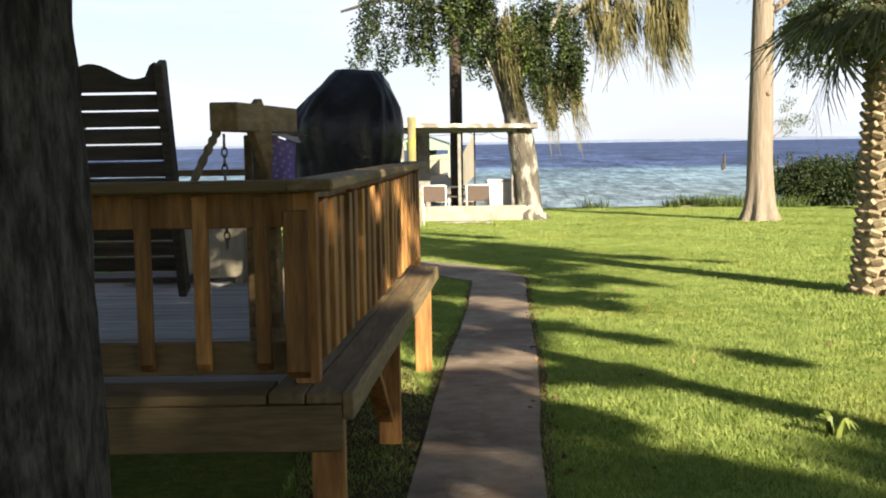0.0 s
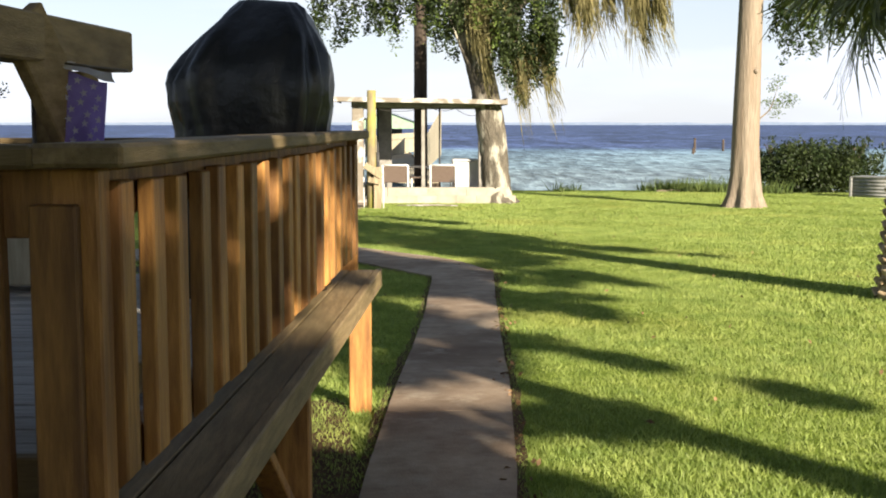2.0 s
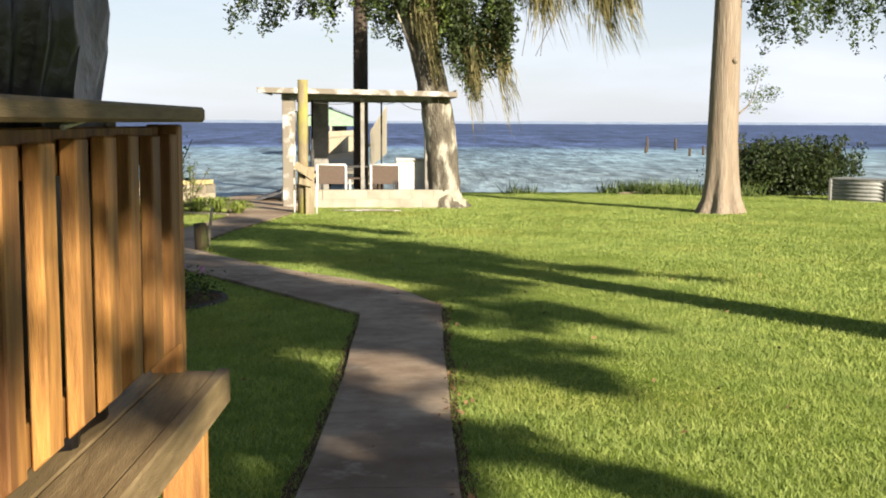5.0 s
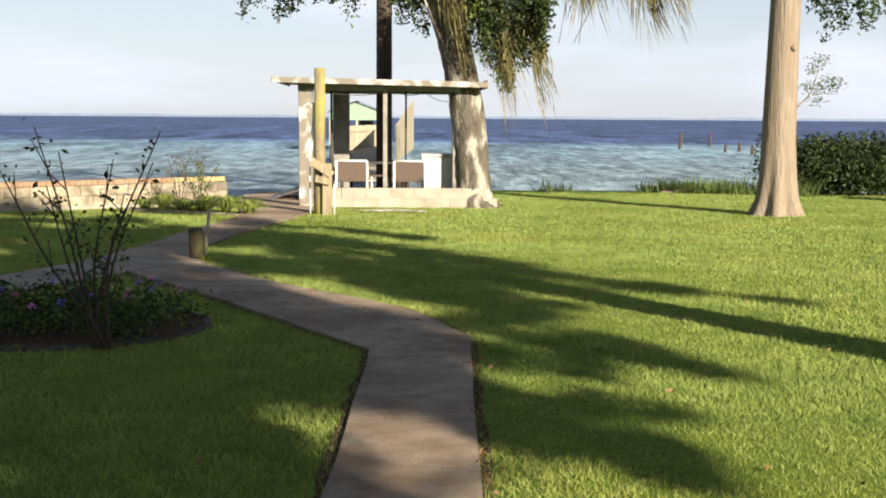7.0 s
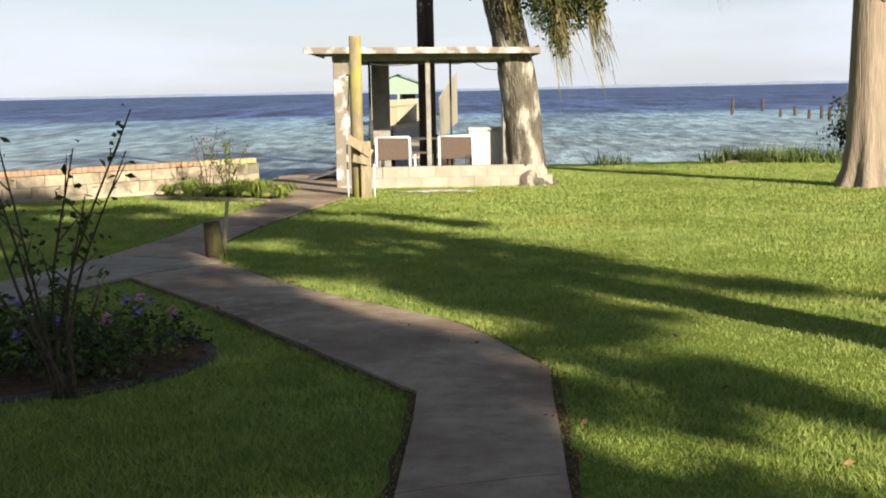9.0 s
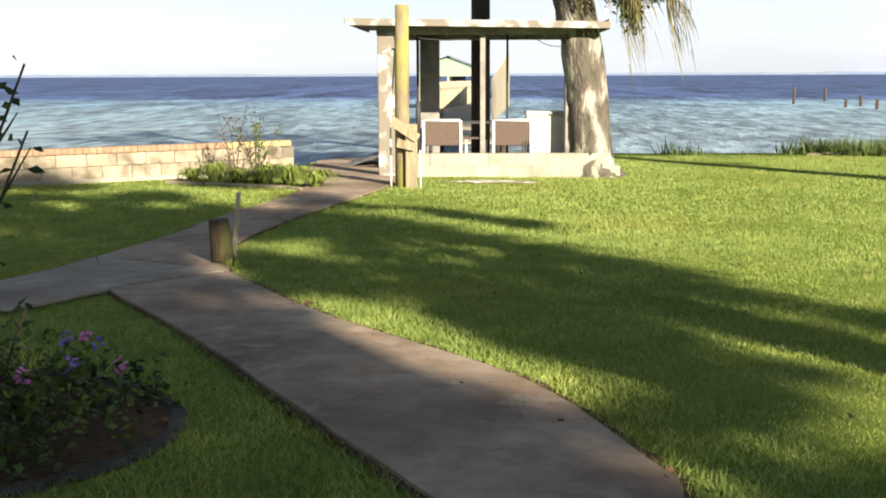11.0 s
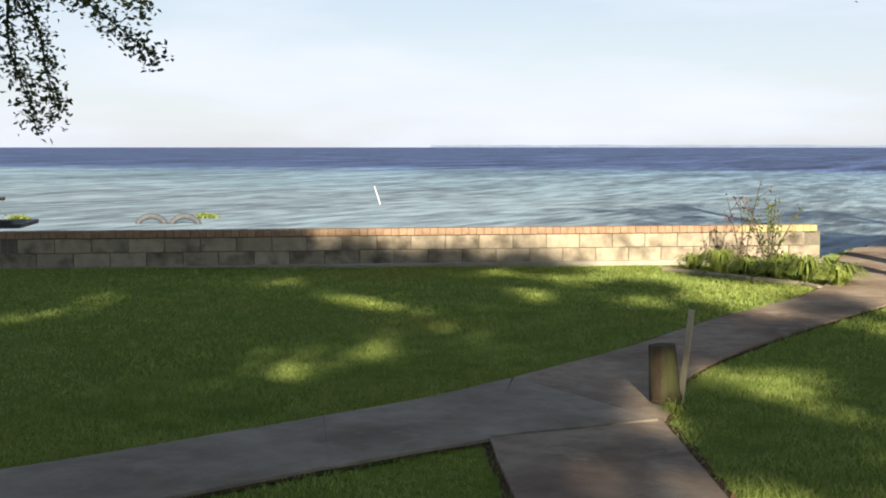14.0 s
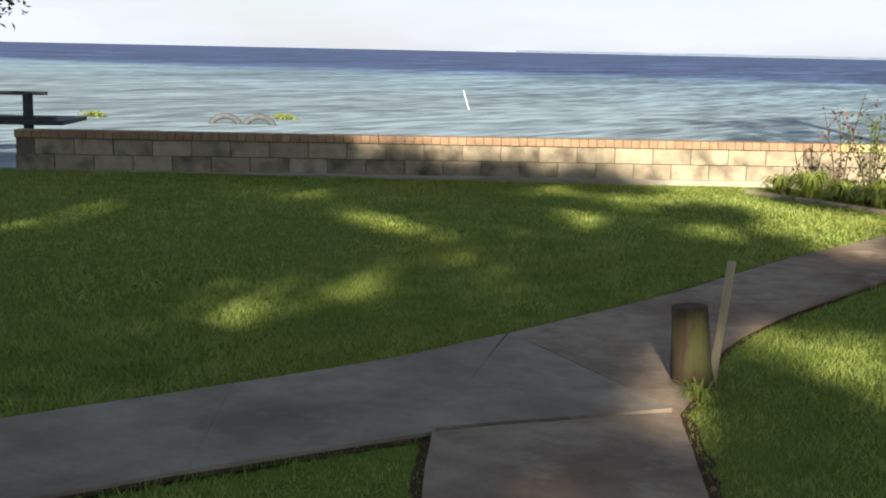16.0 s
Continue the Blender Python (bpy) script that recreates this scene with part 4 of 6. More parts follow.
# paler leaf colour stands in for sunlight on the crown's near side
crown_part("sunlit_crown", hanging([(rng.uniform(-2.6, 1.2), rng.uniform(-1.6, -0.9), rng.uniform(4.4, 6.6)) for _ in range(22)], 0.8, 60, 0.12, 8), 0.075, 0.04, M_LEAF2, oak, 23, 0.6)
beards = [(rng.uniform(1.5, 4.0), rng.uniform(-0.9, -0.1), rng.uniform(4.8, 5.9)) for _ in range(40)]
beards += [(-0.35 + rng.uniform(-0.35, 0.6), -0.5, rng.uniform(3.9, 5.4)) for _ in range(18)]
beards += [(rng.uniform(0.3, 1.3), -0.6, rng.uniform(3.2, 4.0)) for _ in range(8)]
mo = tri_mesh("moss", moss_strands(beards, 1.7, 6), 3, M_MOSS)
mo.parent = oak
tagged(mo, "grey-green hanging moss")

# cypress on the lawn
cyp = tree_object("cypress_tree", 7.62, 28.1, "tall cypress trunk with a flared fluted base")
bm = bmesh.new()
rings = []
for z, r, dx in ((0, 0.50, 0), (0.12, 0.44, 0), (0.35, 0.365, 0.005), (0.8, 0.325, 0.01), (1.5, 0.305, 0.0), (2.5, 0.29, 0.01), (3.6, 0.275, 0.02), (5.0, 0.26, 0.05), (7.5, 0.22, 0.12), (11, 0.13, 0.2)):
    ring = []
    for j in range(40):
        a = math.tau * j / 40
        flute = 1 + (0.16 * max(0, 1 - z / 1.1) + 0.015) * math.cos(a * 7 + 0.6) + 0.03 * noise.noise((math.cos(a) * 2, math.sin(a) * 2, z))
        ring.append(bm.verts.new((dx + r * flute * math.cos(a), r * flute * math.sin(a), z)))
    rings.append(ring)
for r0, r1 in zip(rings, rings[1:]):
    for j in range(40):
        bm.faces.new((r0[j], r0[(j + 1) % 40], r1[(j + 1) % 40], r1[j])).smooth = True
bm.faces.new(rings[-1])
limb(bm, [(0.2, 0, 5.0), (1.2, 0.1, 5.7), (2.6, 0.2, 6.0), (4.6, 0.2, 5.6)], 0.10, 0.03, 7, 2)
limb(bm, [(0.3, 0, 6.4), (-1.0, 0.2, 7.2), (-2.6, 0.2, 7.5)], 0.10, 0.03, 7, 3)
limb(bm, [(0.3, -0.02, 2.05), (0.55, 0.0, 2.3), (0.7, 0, 2.8)], 0.02, 0.005, 5, 4)
cyp_trunk = part("trunk", bm, M_CYPRESS, cyp)
knot = bmesh.new()
bmesh.ops.create_uvsphere(knot, u_segments=10, v_segments=8, radius=0.06, matrix=Matrix.Translation((0.12, -0.27, 3.1)))
part("knot", knot, M_CYPRESS, cyp_trunk)
crown_part("sprig", blob_points((0.72, 0, 2.5), (0.30, 0.2, 0.5), 700, 3, 0.1, 60, 0.32), 0.05, 0.026, M_LEAF2, cyp, 30, kind="stuff")
anch = [(rng.uniform(0.7, 5.6), rng.uniform(-0.8, 0.9), rng.uniform(4.4, 5.9)) for _ in range(190)]
crown_part("crown", np.concatenate([hanging(anch, 1.0, 80, 0.10, 9), blob_points((0.8, 0.2, 9.5), (4.2, 4, 3.0), 9000, 13, 0.2)]), 0.11, 0.05, M_LEAF, cyp, 31, 0.6)

# palm at the edge of the lawn
palm = tree_object("palm_tree", 4.83, 12.55, "sabal palm with criss-cross leaf boots on its trunk")
bm = bmesh.new()
tube(bm, [(0, 0, 0), (0.0, 0, 0.25), (0.02, 0, 1.1), (0.05, 0, 2.2), (0.07, 0, 3.35)], [0.34, 0.30, 0.255, 0.235, 0.22], 16, True, 0.05, 4)
part("trunk", bm, M_PALMB, palm)
boot_me = bevel_mesh("leaf_boot", (0.05, 0.14, 0.066), M_PALMB, 0.008)
for row in range(30):
    z = 0.1 + row * 0.106
    rr = np.interp(z, [0, 0.25, 1.1, 2.2, 3.1], [0.34, 0.30, 0.255, 0.235, 0.22])
    for j in range(11):
        a = math.tau * (j + (row % 2) * 0.5) / 11 + rng.uniform(-0.08, 0.08)
        piece("leaf_boot", boot_me, palm, pose(0.02 * z + (rr + 0.012) * math.cos(a), (rr + 0.012) * math.sin(a), z, 0, 0, math.degrees(a)) @ pose(0, 0, 0, (24 if row % 2 else -24) + rng.uniform(-8, 8), 30 + rng.uniform(-10, 10), 0))


def frond_mesh(seed, length, stem):
    """A drooping fan leaf: a stem and narrow folded blades fanned round its tip."""
    r = random.Random(seed)
    b2 = bmesh.new()
    tube(b2, smooth_line([(0, 0, 0), (stem * 0.5, 0, 0.12), (stem, 0, 0.06)], 3), [0.018, 0.016, 0.015, 0.014, 0.013, 0.012, 0.01], 5)
    n = 34
    for k in range(n):
        a = radians(-115 + 230 * k / (n - 1) + r.uniform(-3, 3))
        ln = length * (1 - 0.25 * abs(k / (n - 1) - 0.5) * 2) * r.uniform(0.85, 1.1)
        base = Vector((stem, 0, 0.06))
        d = Vector((math.cos(a), math.sin(a) * 0.8, 0.05))
        side = Vector((-d.y, d.x, 0)).normalized()
        pts = [base + d * ln * t + Vector((0, 0, -0.55 * ln * t * t * r.uniform(0.6, 1.2))) for t in (0.05, 0.35, 0.7, 1.0)]
        w = [0.008, 0.019, 0.013, 0.001]
        q = [(b2.verts.new(p - side * s), b2.verts.new(p + side * s + Vector((0, 0, 0.006)))) for p, s in zip(pts, w)]
        for (a0, b0), (a1, b1) in zip(q, q[1:]):
            b2.faces.new((a0, b0, b1, a1))
    return mesh_of("frond", b2, M_PALM)


fronds = [frond_mesh(k, 0.78 + 0.06 * k, 0.58 + 0.06 * k) for k in range(4)]
for k in range(52):
    a = k * 137.5
    tilt = np.interp(k, [0, 52], [-76, 46]) + rng.uniform(-8, 8)
    piece("frond", fronds[k % 4], palm, pose(0.07, 0, 3.22 + 0.5 * (1 - k / 52), 0, 0, a) @ pose(0, 0, 0, rng.uniform(-25, 25), tilt, 0))

def crown_hubs(tree, row, spread, patches, seed, grain=1.0):
    """Leaf clumps of a crown, in the tree's own space, where the shade on the ground tells that they hang: each patch of shade
    (x from, x to, y from, y to, how full) is followed up the sun's rays to the tree's row. Gaps follow a noise."""
    r = random.Random(seed)
    hubs = []
    rise = math.tan(SUN_EL)
    for x0, x1, y0, y1, full in patches:
        for _ in range(int((x1 - x0) * (y1 - y0) * 4.1 * grain * grain)):
            gx, gy = r.uniform(x0, x1), r.uniform(y0, y1)
            if noise.noise((gx * 1.05 * grain, gy * 0.6 * grain, 3.7)) * 0.5 + 0.5 > full:
                continue
            d = (gy - row + r.uniform(-spread, spread)) / -SUN_AZ[1]
            hubs.append(Vector((gx + SUN_AZ[0] * d, gy + SUN_AZ[1] * d, gz(gx, gy) + rise * d)) - tree.location)
    return hubs


def tongue_hubs(tree, row, spread, tongues, seed):
    """Small clumps along boughs, known by the tapering tongues of shade (x, y to x, y, half width) that they cast on the lawn."""
    r = random.Random(seed)
    hubs = []
    rise = math.tan(SUN_EL)
    for x0, y0, x1, y1, wide in tongues:
        ln = math.hypot(x1 - x0, y1 - y0)
        for _ in range(int(ln * wide * 23)):
            t = r.random() ** 1.25
            off = r.uniform(-1, 1) * wide * (1 - t) ** 0.7
            gx, gy = x0 + (x1 - x0) * t - (y1 - y0) / ln * off, y0 + (y1 - y0) * t + (x1 - x0) / ln * off
            if noise.noise((gx * 2.2, gy * 1.6, 9.1)) > 0.10 or noise.noise((gx * 4.6, gy * 2.6, 2.3)) > 0.15:
                continue
            d = (gy - row + r.uniform(-spread, spread)) / -SUN_AZ[1]
            hubs.append(Vector((gx + SUN_AZ[0] * d, gy + SUN_AZ[1] * d, gz(gx, gy) + rise * d)) - tree.location)
    return hubs


def clump_leaves(hubs, seed, per=190, size=1.0):
    r = np.random.default_rng(seed)
    out = []
    for h in hubs:
        way = r.normal(size=(per, 3))
        way /= np.linalg.norm(way, axis=1)[:, None]
        out.append(np.array(h) + way * r.uniform(0, 1, (per, 1)) ** 0.4 * np.array((0.5, 0.5, 0.3)) * size * r.uniform(0.7, 1.3))
    return np.concatenate(out)


WEST_SHADE = [(-16.0, -8.6, 14.5, 29.5, 0.86), (-8.6, -3.0, 14.5, 26.5, 0.61), (-8.6, -6.5, 26.5, 29.5, 0.60), (-6.5, -3.0, 26.5, 28.6, 0.46)]
LAWN_SHADE = [(-1.7, -0.1, 12.6, 15.4, 0.95), (-3.8, -2.8, 8.0, 14.0, 0.74), (-1.0, -0.15, 9.6, 10.9, 0.80), (-1.4, -0.15, 10.9, 13.0, 0.95), (-2.8, -1.4, 10.6, 14.0, 0.84),
              (-3.8, -1.2, 14.0, 17.4, 0.76), (-1.2, 0.8, 13.6, 15.4, 0.66), (-1.4, -0.5, 15.2, 16.6, 0.9), (-3.8, -2.2, 17.4, 21.5, 0.62),
              (-5.5, -3.6, 15.0, 19.0, 0.75), (-3.6, -1.3, 21.5, 26.0, 0.54)]
DAPPLE = [(-2.9, -1.3, 6.3, 8.6, 0.44), (-2.7, -1.3, 8.6, 10.2, 0.43), (-0.55, 0.9, 5.8, 9.0, 0.46), (-0.15, 0.9, 9.0, 13.6, 0.49), (-0.6, 0.9, 15.2, 18.4, 0.40), (-2.3, -0.6, 16.6, 20.6, 0.44)]
TONGUES = [(0.8, 10.6, 2.45, 8.25, 0.42), (0.72, 8.2, 1.5, 7.15, 0.35), (0.85, 12.9, 1.97, 11.3, 0.42), (1.0, 13.7, 1.95, 12.5, 0.14), (0.95, 15.9, 2.32, 13.85, 0.5),
           (0.95, 14.4, 1.8, 13.6, 0.22), (0.9, 18.0, 3.4, 17.5, 0.38), (2.7, 18.2, 4.65, 15.7, 0.30), (0.6, 18.0, 2.1, 16.3, 0.42)]
FAR_TONGUES = [(-1.4, 20.5, 0.9, 17.6, 0.58), (-1.0, 23.2, 1.85, 19.5, 0.28), (-1.25, 25.8, 1.2, 22.5, 0.40), (0.8, 19.7, 2.0, 18.3, 0.25), (0.7, 17.6, 1.75, 15.8, 0.34)]
START_SHADE = [(-3.6, -1.5, 5.0, 6.4, 0.92), (-4.4, -2.3, 6.3, 7.8, 0.98), (-8.5, -3.2, -1.0, 9.8, 0.80), (-2.2, -1.5, -1.0, 5.6, 0.80), (-1.5, 2.5, -1.5, 4.8, 0.60),
               (-1.6, -0.3, 3.0, 6.2, 0.80), (-1.75, -0.8, 6.3, 8.0, 0.80), (0.4, 1.4, 4.6, 5.6, 0.80), (1.4, 2.9, 4.6, 5.3, 0.75)]

# big tree beside the start of the walk
big = tree_object("shade_oak", -1.13, 2.35, "large grey-barked shade tree beside the deck")
bm = bmesh.new()
trunk_line = smooth_line([(0, 0, 0), (0, 0, 0.5), (-0.03, 0, 1.5), (-0.1, 0, 3.0), (-0.2, 0.1, 5.0), (-0.3, 0.2, 8.0)], 26)
prev = None
for k, c in enumerate(trunk_line):
    base = np.interp(k / 26, range(6), [0.46, 0.38, 0.365, 0.35, 0.31, 0.2])
    cur = []
    for j in range(110):
        a = math.tau * j / 110
        ca, sa = math.cos(a), math.sin(a)
        ridge = abs(noise.noise((ca * 6.5, sa * 6.5, c.z * 1.7))) * 2 - 0.4 + 0.5 * noise.noise((ca * 13, sa * 13, c.z * 7))
        q = base + 0.017 * ridge + 0.02 * noise.noise((ca * 1.5, sa * 1.5, c.z))
        cur.append(bm.verts.new((c.x + q * ca, c.y + q * sa, c.z)))
    if prev:
        for j in range(110):
            bm.faces.new((prev[j], prev[(j + 1) % 110], cur[(j + 1) % 110], cur[j])).smooth = True
    prev = cur
part("trunk", bm, M_BARK, big)
bough = bmesh.new()
limb(bough, [(-0.1, 0, 3.6), (1.2, 1.2, 5.0), (2.6, 2.6, 5.8)], 0.14, 0.03, 8, 11)
part("bough", bough, M_BARK, big)
bough = bmesh.new()
limb(bough, [(-0.15, 0, 4.2), (-1.8, 1.6, 5.8), (-3.8, 2.6, 6.8)], 0.17, 0.04, 8, 12)
part("bough", bough, M_BARK, big)
bough = bmesh.new()
limb(bough, [(-0.15, 0, 4.5), (-1.6, -1.6, 6.0), (-3.2, -3.0, 7.2)], 0.17, 0.04, 8, 13)
part("bough", bough, M_BARK, big)
bough = bmesh.new()
limb(bough, [(-0.2, 0.1, 5.0), (1.4, -1.4, 6.4), (2.8, -2.8, 7.6)], 0.15, 0.04, 8, 14)
part("bough", bough, M_BARK, big)
crown_part("crown", np.concatenate([clump_leaves(crown_hubs(big, 2.35 - 1.0, 3.0, WEST_SHADE, 44), 45),
                                    hanging([(rng.uniform(0.05, 0.42), rng.uniform(3.1, 3.6), rng.uniform(2.6, 2.9)) for _ in range(12)], 0.26, 14, 0.05, 4)]), 0.17, 0.10, M_LEAF, big, 43)
bm = bmesh.new()
limb(bm, [(-0.15, 0, 4.0), (0.0, 1.6, 3.9), (0.12, 2.8, 3.4), (0.22, 3.4, 2.78)], 0.05, 0.008, 7, 15)
part("limb", bm, M_BARK, big)

# trees behind the start, known by their shade on the lawn
for x, y, h, mid, rx, rz, n, sd in ((6.05, -0.4, 8.2, 0.70, 3.3, 2.6, 0, 51), (4.6, -9.4, 7.6, 0.68, 3.8, 1.9, 0, 52), (-9.9, 16.3, 6.4, 0.85, 2.6, 1.6, 12000, 56), (-7.5, -3.5, 9.0, 0.9, 4.6, 2.6, 14000, 54), (-11.5, 4.0, 9.0, 0.9, 4.4, 2.6, 13000, 55)):
    t2 = tree_object("yard_tree", x, y, "leafy yard tree with a bare grey trunk", group="yard trees behind the walk")
    bm = bmesh.new()
    limb(bm, [(0, 0, 0), (0.1, 0, h * 0.3), (-0.1, 0.1, h * 0.65), (0.1, 0, h * 1.05)], 0.24, 0.07, 10, sd)
    for k in range(6):
        a = k * 1.05 + rng.uniform(-0.3, 0.3)
        limb(bm, [(0, 0, h * (0.5 + 0.05 * k)), (rx * 0.4 * math.cos(a), rx * 0.4 * math.sin(a), h * (0.62 + 0.05 * k)), (rx * 0.8 * math.cos(a), rx * 0.8 * math.sin(a), h * (0.66 + 0.05 * k))], 0.08, 0.02, 6, k)
    part("trunk", bm, M_BARK, t2)
    if sd == 51:
        pts = np.concatenate([clump_leaves(crown_hubs(t2, y, 2.4, LAWN_SHADE, 71), 72), clump_leaves(crown_hubs(t2, y - 1.6, 1.5, DAPPLE, 77, 2.0), 78, 60, 0.46), clump_leaves(tongue_hubs(t2, y, 2.4, TONGUES + FAR_TONGUES, 75), 76, 70, 0.5)])
    elif sd == 52:
        pts = clump_leaves(crown_hubs(t2, y, 2.4, START_SHADE, 73), 74)
    else:
        pts = blob_points((0, 0, h * mid), (rx, rx, rz), n, sd, 0.1, 330, 0.085)
    crown_part("crown", pts, 0.18, 0.105, M_LEAF, t2, sd + 5)

# low twigs of the western tree that reach over the lawn
west_twig = tree_object("drooping_tree", -9.0, 18.9, "thin drooping branch tree at the lawn's edge")
bm = bmesh.new()
limb(bm, [(0, 0, 0), (0.2, 0, 1.5), (0.6, 0.8, 2.6), (1.3, 1.75, 3.0)], 0.09, 0.025, 7, 61)
TWIGS = [[(1.3, 1.75, 3.0), (1.75, 2.05, 2.85), (2.15, 2.2, 2.55), (2.43, 2.3, 2.3)], [(1.3, 1.75, 3.0), (1.5, 1.85, 2.6), (1.6, 1.85, 2.2), (1.68, 1.9, 1.85)],
         [(1.3, 1.75, 3.0), (1.2, 1.8, 2.5), (1.3, 1.85, 2.1), (1.45, 1.9, 1.75)], [(1.6, 1.95, 2.93), (2.0, 2.2, 2.95), (2.3, 2.35, 2.75)]]
for k, line in enumerate(TWIGS):
    limb(bm, line, 0.016, 0.004, 5, 62 + k)
part("trunk", bm, M_BARK, west_twig)
twig_leaves = []
for k, line in enumerate(TWIGS):
    for p in smooth_line(line, 14)[4:]:
        twig_leaves.append(np.array(p) + np.random.default_rng(len(twig_leaves)).normal(size=(13, 3)) * (0.07, 0.07, 0.06) - (0, 0, 0.02))
crown_part("crown", np.concatenate(twig_leaves + [hanging([(rng.uniform(-0.6, 1.2), rng.uniform(-0.6, 1.0), rng.uniform(2.9, 3.8)) for _ in range(60)], 0.5, 26, 0.06, 63)]), 0.06, 0.032, M_LEAF, west_twig, 64)

# ---- pavilion ----
GY = 30.0
GZ = gz(0.5, GY)
pav = thing("pavilion", 0.5, GY, GZ, "weathered lakeside pavilion with flat roof and block base", "pavilion")
PB = Vector((0.5, GY, GZ))


def P(x, y, z):
    return Vector((x, y, z)) - PB


part("base_core", box(bmesh.new(), P(0.75, GY + 0.14, GZ + 0.18), (3.0, 0.15, 0.40)), M_BASE, pav)
blk2 = bevel_mesh("block", (0.473, 0.2, 0.199), M_BASE, 0.0025)
for course in range(2):
    for k in range(7):
        x = -0.72 + 0.235 + k * 0.475 - (0.2375 if course else 0)
        if x < -0.6:
            continue
        piece("block", blk2, pav, Matrix.Translation(P(x, GY + 0.1 + rng.uniform(-0.002, 0.002), GZ + 0.09 + 0.2 * course)))
piece("block", bevel_mesh("block", (0.233, 0.2, 0.198), M_BASE, 0.003), pav, Matrix.Translation(P(-0.61, GY + 0.1, GZ + 0.29)))
part("floor", box(bmesh.new(), P(0.6, GY + 2.0, GZ + 0.04), (3.4, 3.6, 0.10), None, 0.01), M_PIER, pav)
ROOF_Z = 2.10
part("roof_deck", box(bmesh.new(), P(0.28, 31.7, ROOF_Z + 0.05), (4.16, 3.9, 0.05), Matrix.Rotation(radians(1.0), 3, "Y"), 0.004), M_SOFFIT, pav)
part("fascia", box(bmesh.new(), P(0.28, 29.735, ROOF_Z + 0.02), (4.2, 0.04, 0.11), Matrix.Rotation(radians(1.0), 3, "Y"), 0.006), M_WHITE, pav, "flaking white fascia board")
part("fascia", box(bmesh.new(), P(-1.815, 31.7, ROOF_Z + 0.07), (0.03, 3.86, 0.09), None, 0.005), M_WHITE, pav)
part("fascia", box(bmesh.new(), P(2.37, 31.7, ROOF_Z + 0.0), (0.03, 3.86, 0.16), None, 0.005), M_SOFFIT, pav)
part("header_beam", box(bmesh.new(), P(0.40, 30.15, ROOF_Z - 0.06), (3.5, 0.12, 0.16), None, 0.006), M_SOFFIT, pav)
part("header_beam", box(bmesh.new(), P(0.45, 33.2, ROOF_Z - 0.06), (3.3, 0.12, 0.16), None, 0.006), M_SOFFIT, pav)
for k in range(6):
    part("rafter", box(bmesh.new(), P(-0.9 + 0.6 * k, 31.7, ROOF_Z - 0.03), (0.05, 3.4, 0.1), None, 0.004), M_SOFFIT, pav)
HB = ROOF_Z - 0.1
part("column", box(bmesh.new(), P(-1.2, 30.2, (GZ + HB) / 2), (0.27, 0.27, HB - GZ), None, 0.012), M_WHITE, pav, "white-painted column, paint flaking")
part("column", box(bmesh.new(), P(-0.62, 33.1, (GZ + HB) / 2), (0.36, 0.3, HB - GZ), None, 0.012), M_PIER, pav)
part("column", box(bmesh.new(), P(1.87, 30.42, (GZ + HB) / 2), (0.3, 0.3, HB - GZ), None, 0.012), M_PIER, pav)
part("post", box(bmesh.new(), P(0.37, 30.12, (GZ + 0.38 + HB) / 2), (0.085, 0.085, HB - GZ - 0.38), None, 0.005), M_PIER, pav)
for x, y, r in ((0.80, 31.6, 0.02), (-0.78, 31.9, 0.025)):
    bm = bmesh.new()
    tube(bm, [P(x, y, GZ + 0.1), P(x, y, HB + 0.1)], [r, r], 8)
    part("pipe_post", bm, M_DARK, pav)
bm = bmesh.new()
tube(bm, [P(-0.78, 31.9, 0.3), P(-0.78, 31.9, 0.85)], [0.045, 0.045], 8)
part("pipe_sleeve", bm, M_DARK, pav)
bm = bmesh.new()
for a, b, s in (((-0.85, 30.1, 1.95), (0.5, 30.1, 1.97), 0.09), ((0.55, 30.1, 1.97), (1.15, 30.15, 1.95), 0.08), ((1.15, 30.15, 1.95), (1.95, 30.2, 1.9), 0.16)):
    a, b = Vector(a), Vector(b)
    line = [P(*(a.lerp(b, t / 10) - Vector((0, 0, s * 4 * (t / 10) * (1 - t / 10))))) for t in range(11)]
    tube(bm, line, [0.007] * 11, 5)
part("cable", bm, M_DARK, pav)

pole = thing("utility_pole", 0.33, 33.55, gz(0.2, 33.5), "tall dark wooden pole rising behind the pavilion", "pole")
bm = bmesh.new()
tube(bm, [(0, 0, -0.1), (0, 0, 3), (0.0, 0, 6), (0.0, 0, 9.5)], [0.185, 0.175, 0.17, 0.15], 16, True, 0.02, 5)
part("shaft", bm, M_POLE, pole)

lp = thing("lichen_post", -0.80, 27.95, gz(-0.80, 27.95), "round brown post patched with yellow-green lichen", "post")
bm = bmesh.new()
tube(bm, [(0, 0, -0.1), (0, 0, 0.8), (0.005, 0, 1.7), (0.01, 0, 2.62)], [0.105, 0.105, 0.10, 0.098], 16, True, 0.03, 2)
part("shaft", bm, M_LICHENPOST, lp)
sp = thing("short_post", -0.66, 27.82, gz(-0.72, 27.8), "short grey wooden post with broken boards nailed on", "post")
part("shaft", box(bmesh.new(), (0, 0, 0.43), (0.17, 0.13, 1.0), None, 0.012), M_OLDWOOD, sp)
part("board", bar(bmesh.new(), (-0.28, -0.085, 0.98), (0.1, -0.085, 0.72), 0.02, 0.14, 0.004), M_OLDWOOD, sp)
part("board", bar(bmesh.new(), (-0.2, -0.11, 0.66), (0.06, -0.11, 0.60), 0.02, 0.12, 0.004), M_OLDWOOD, sp)
bm = bmesh.new()
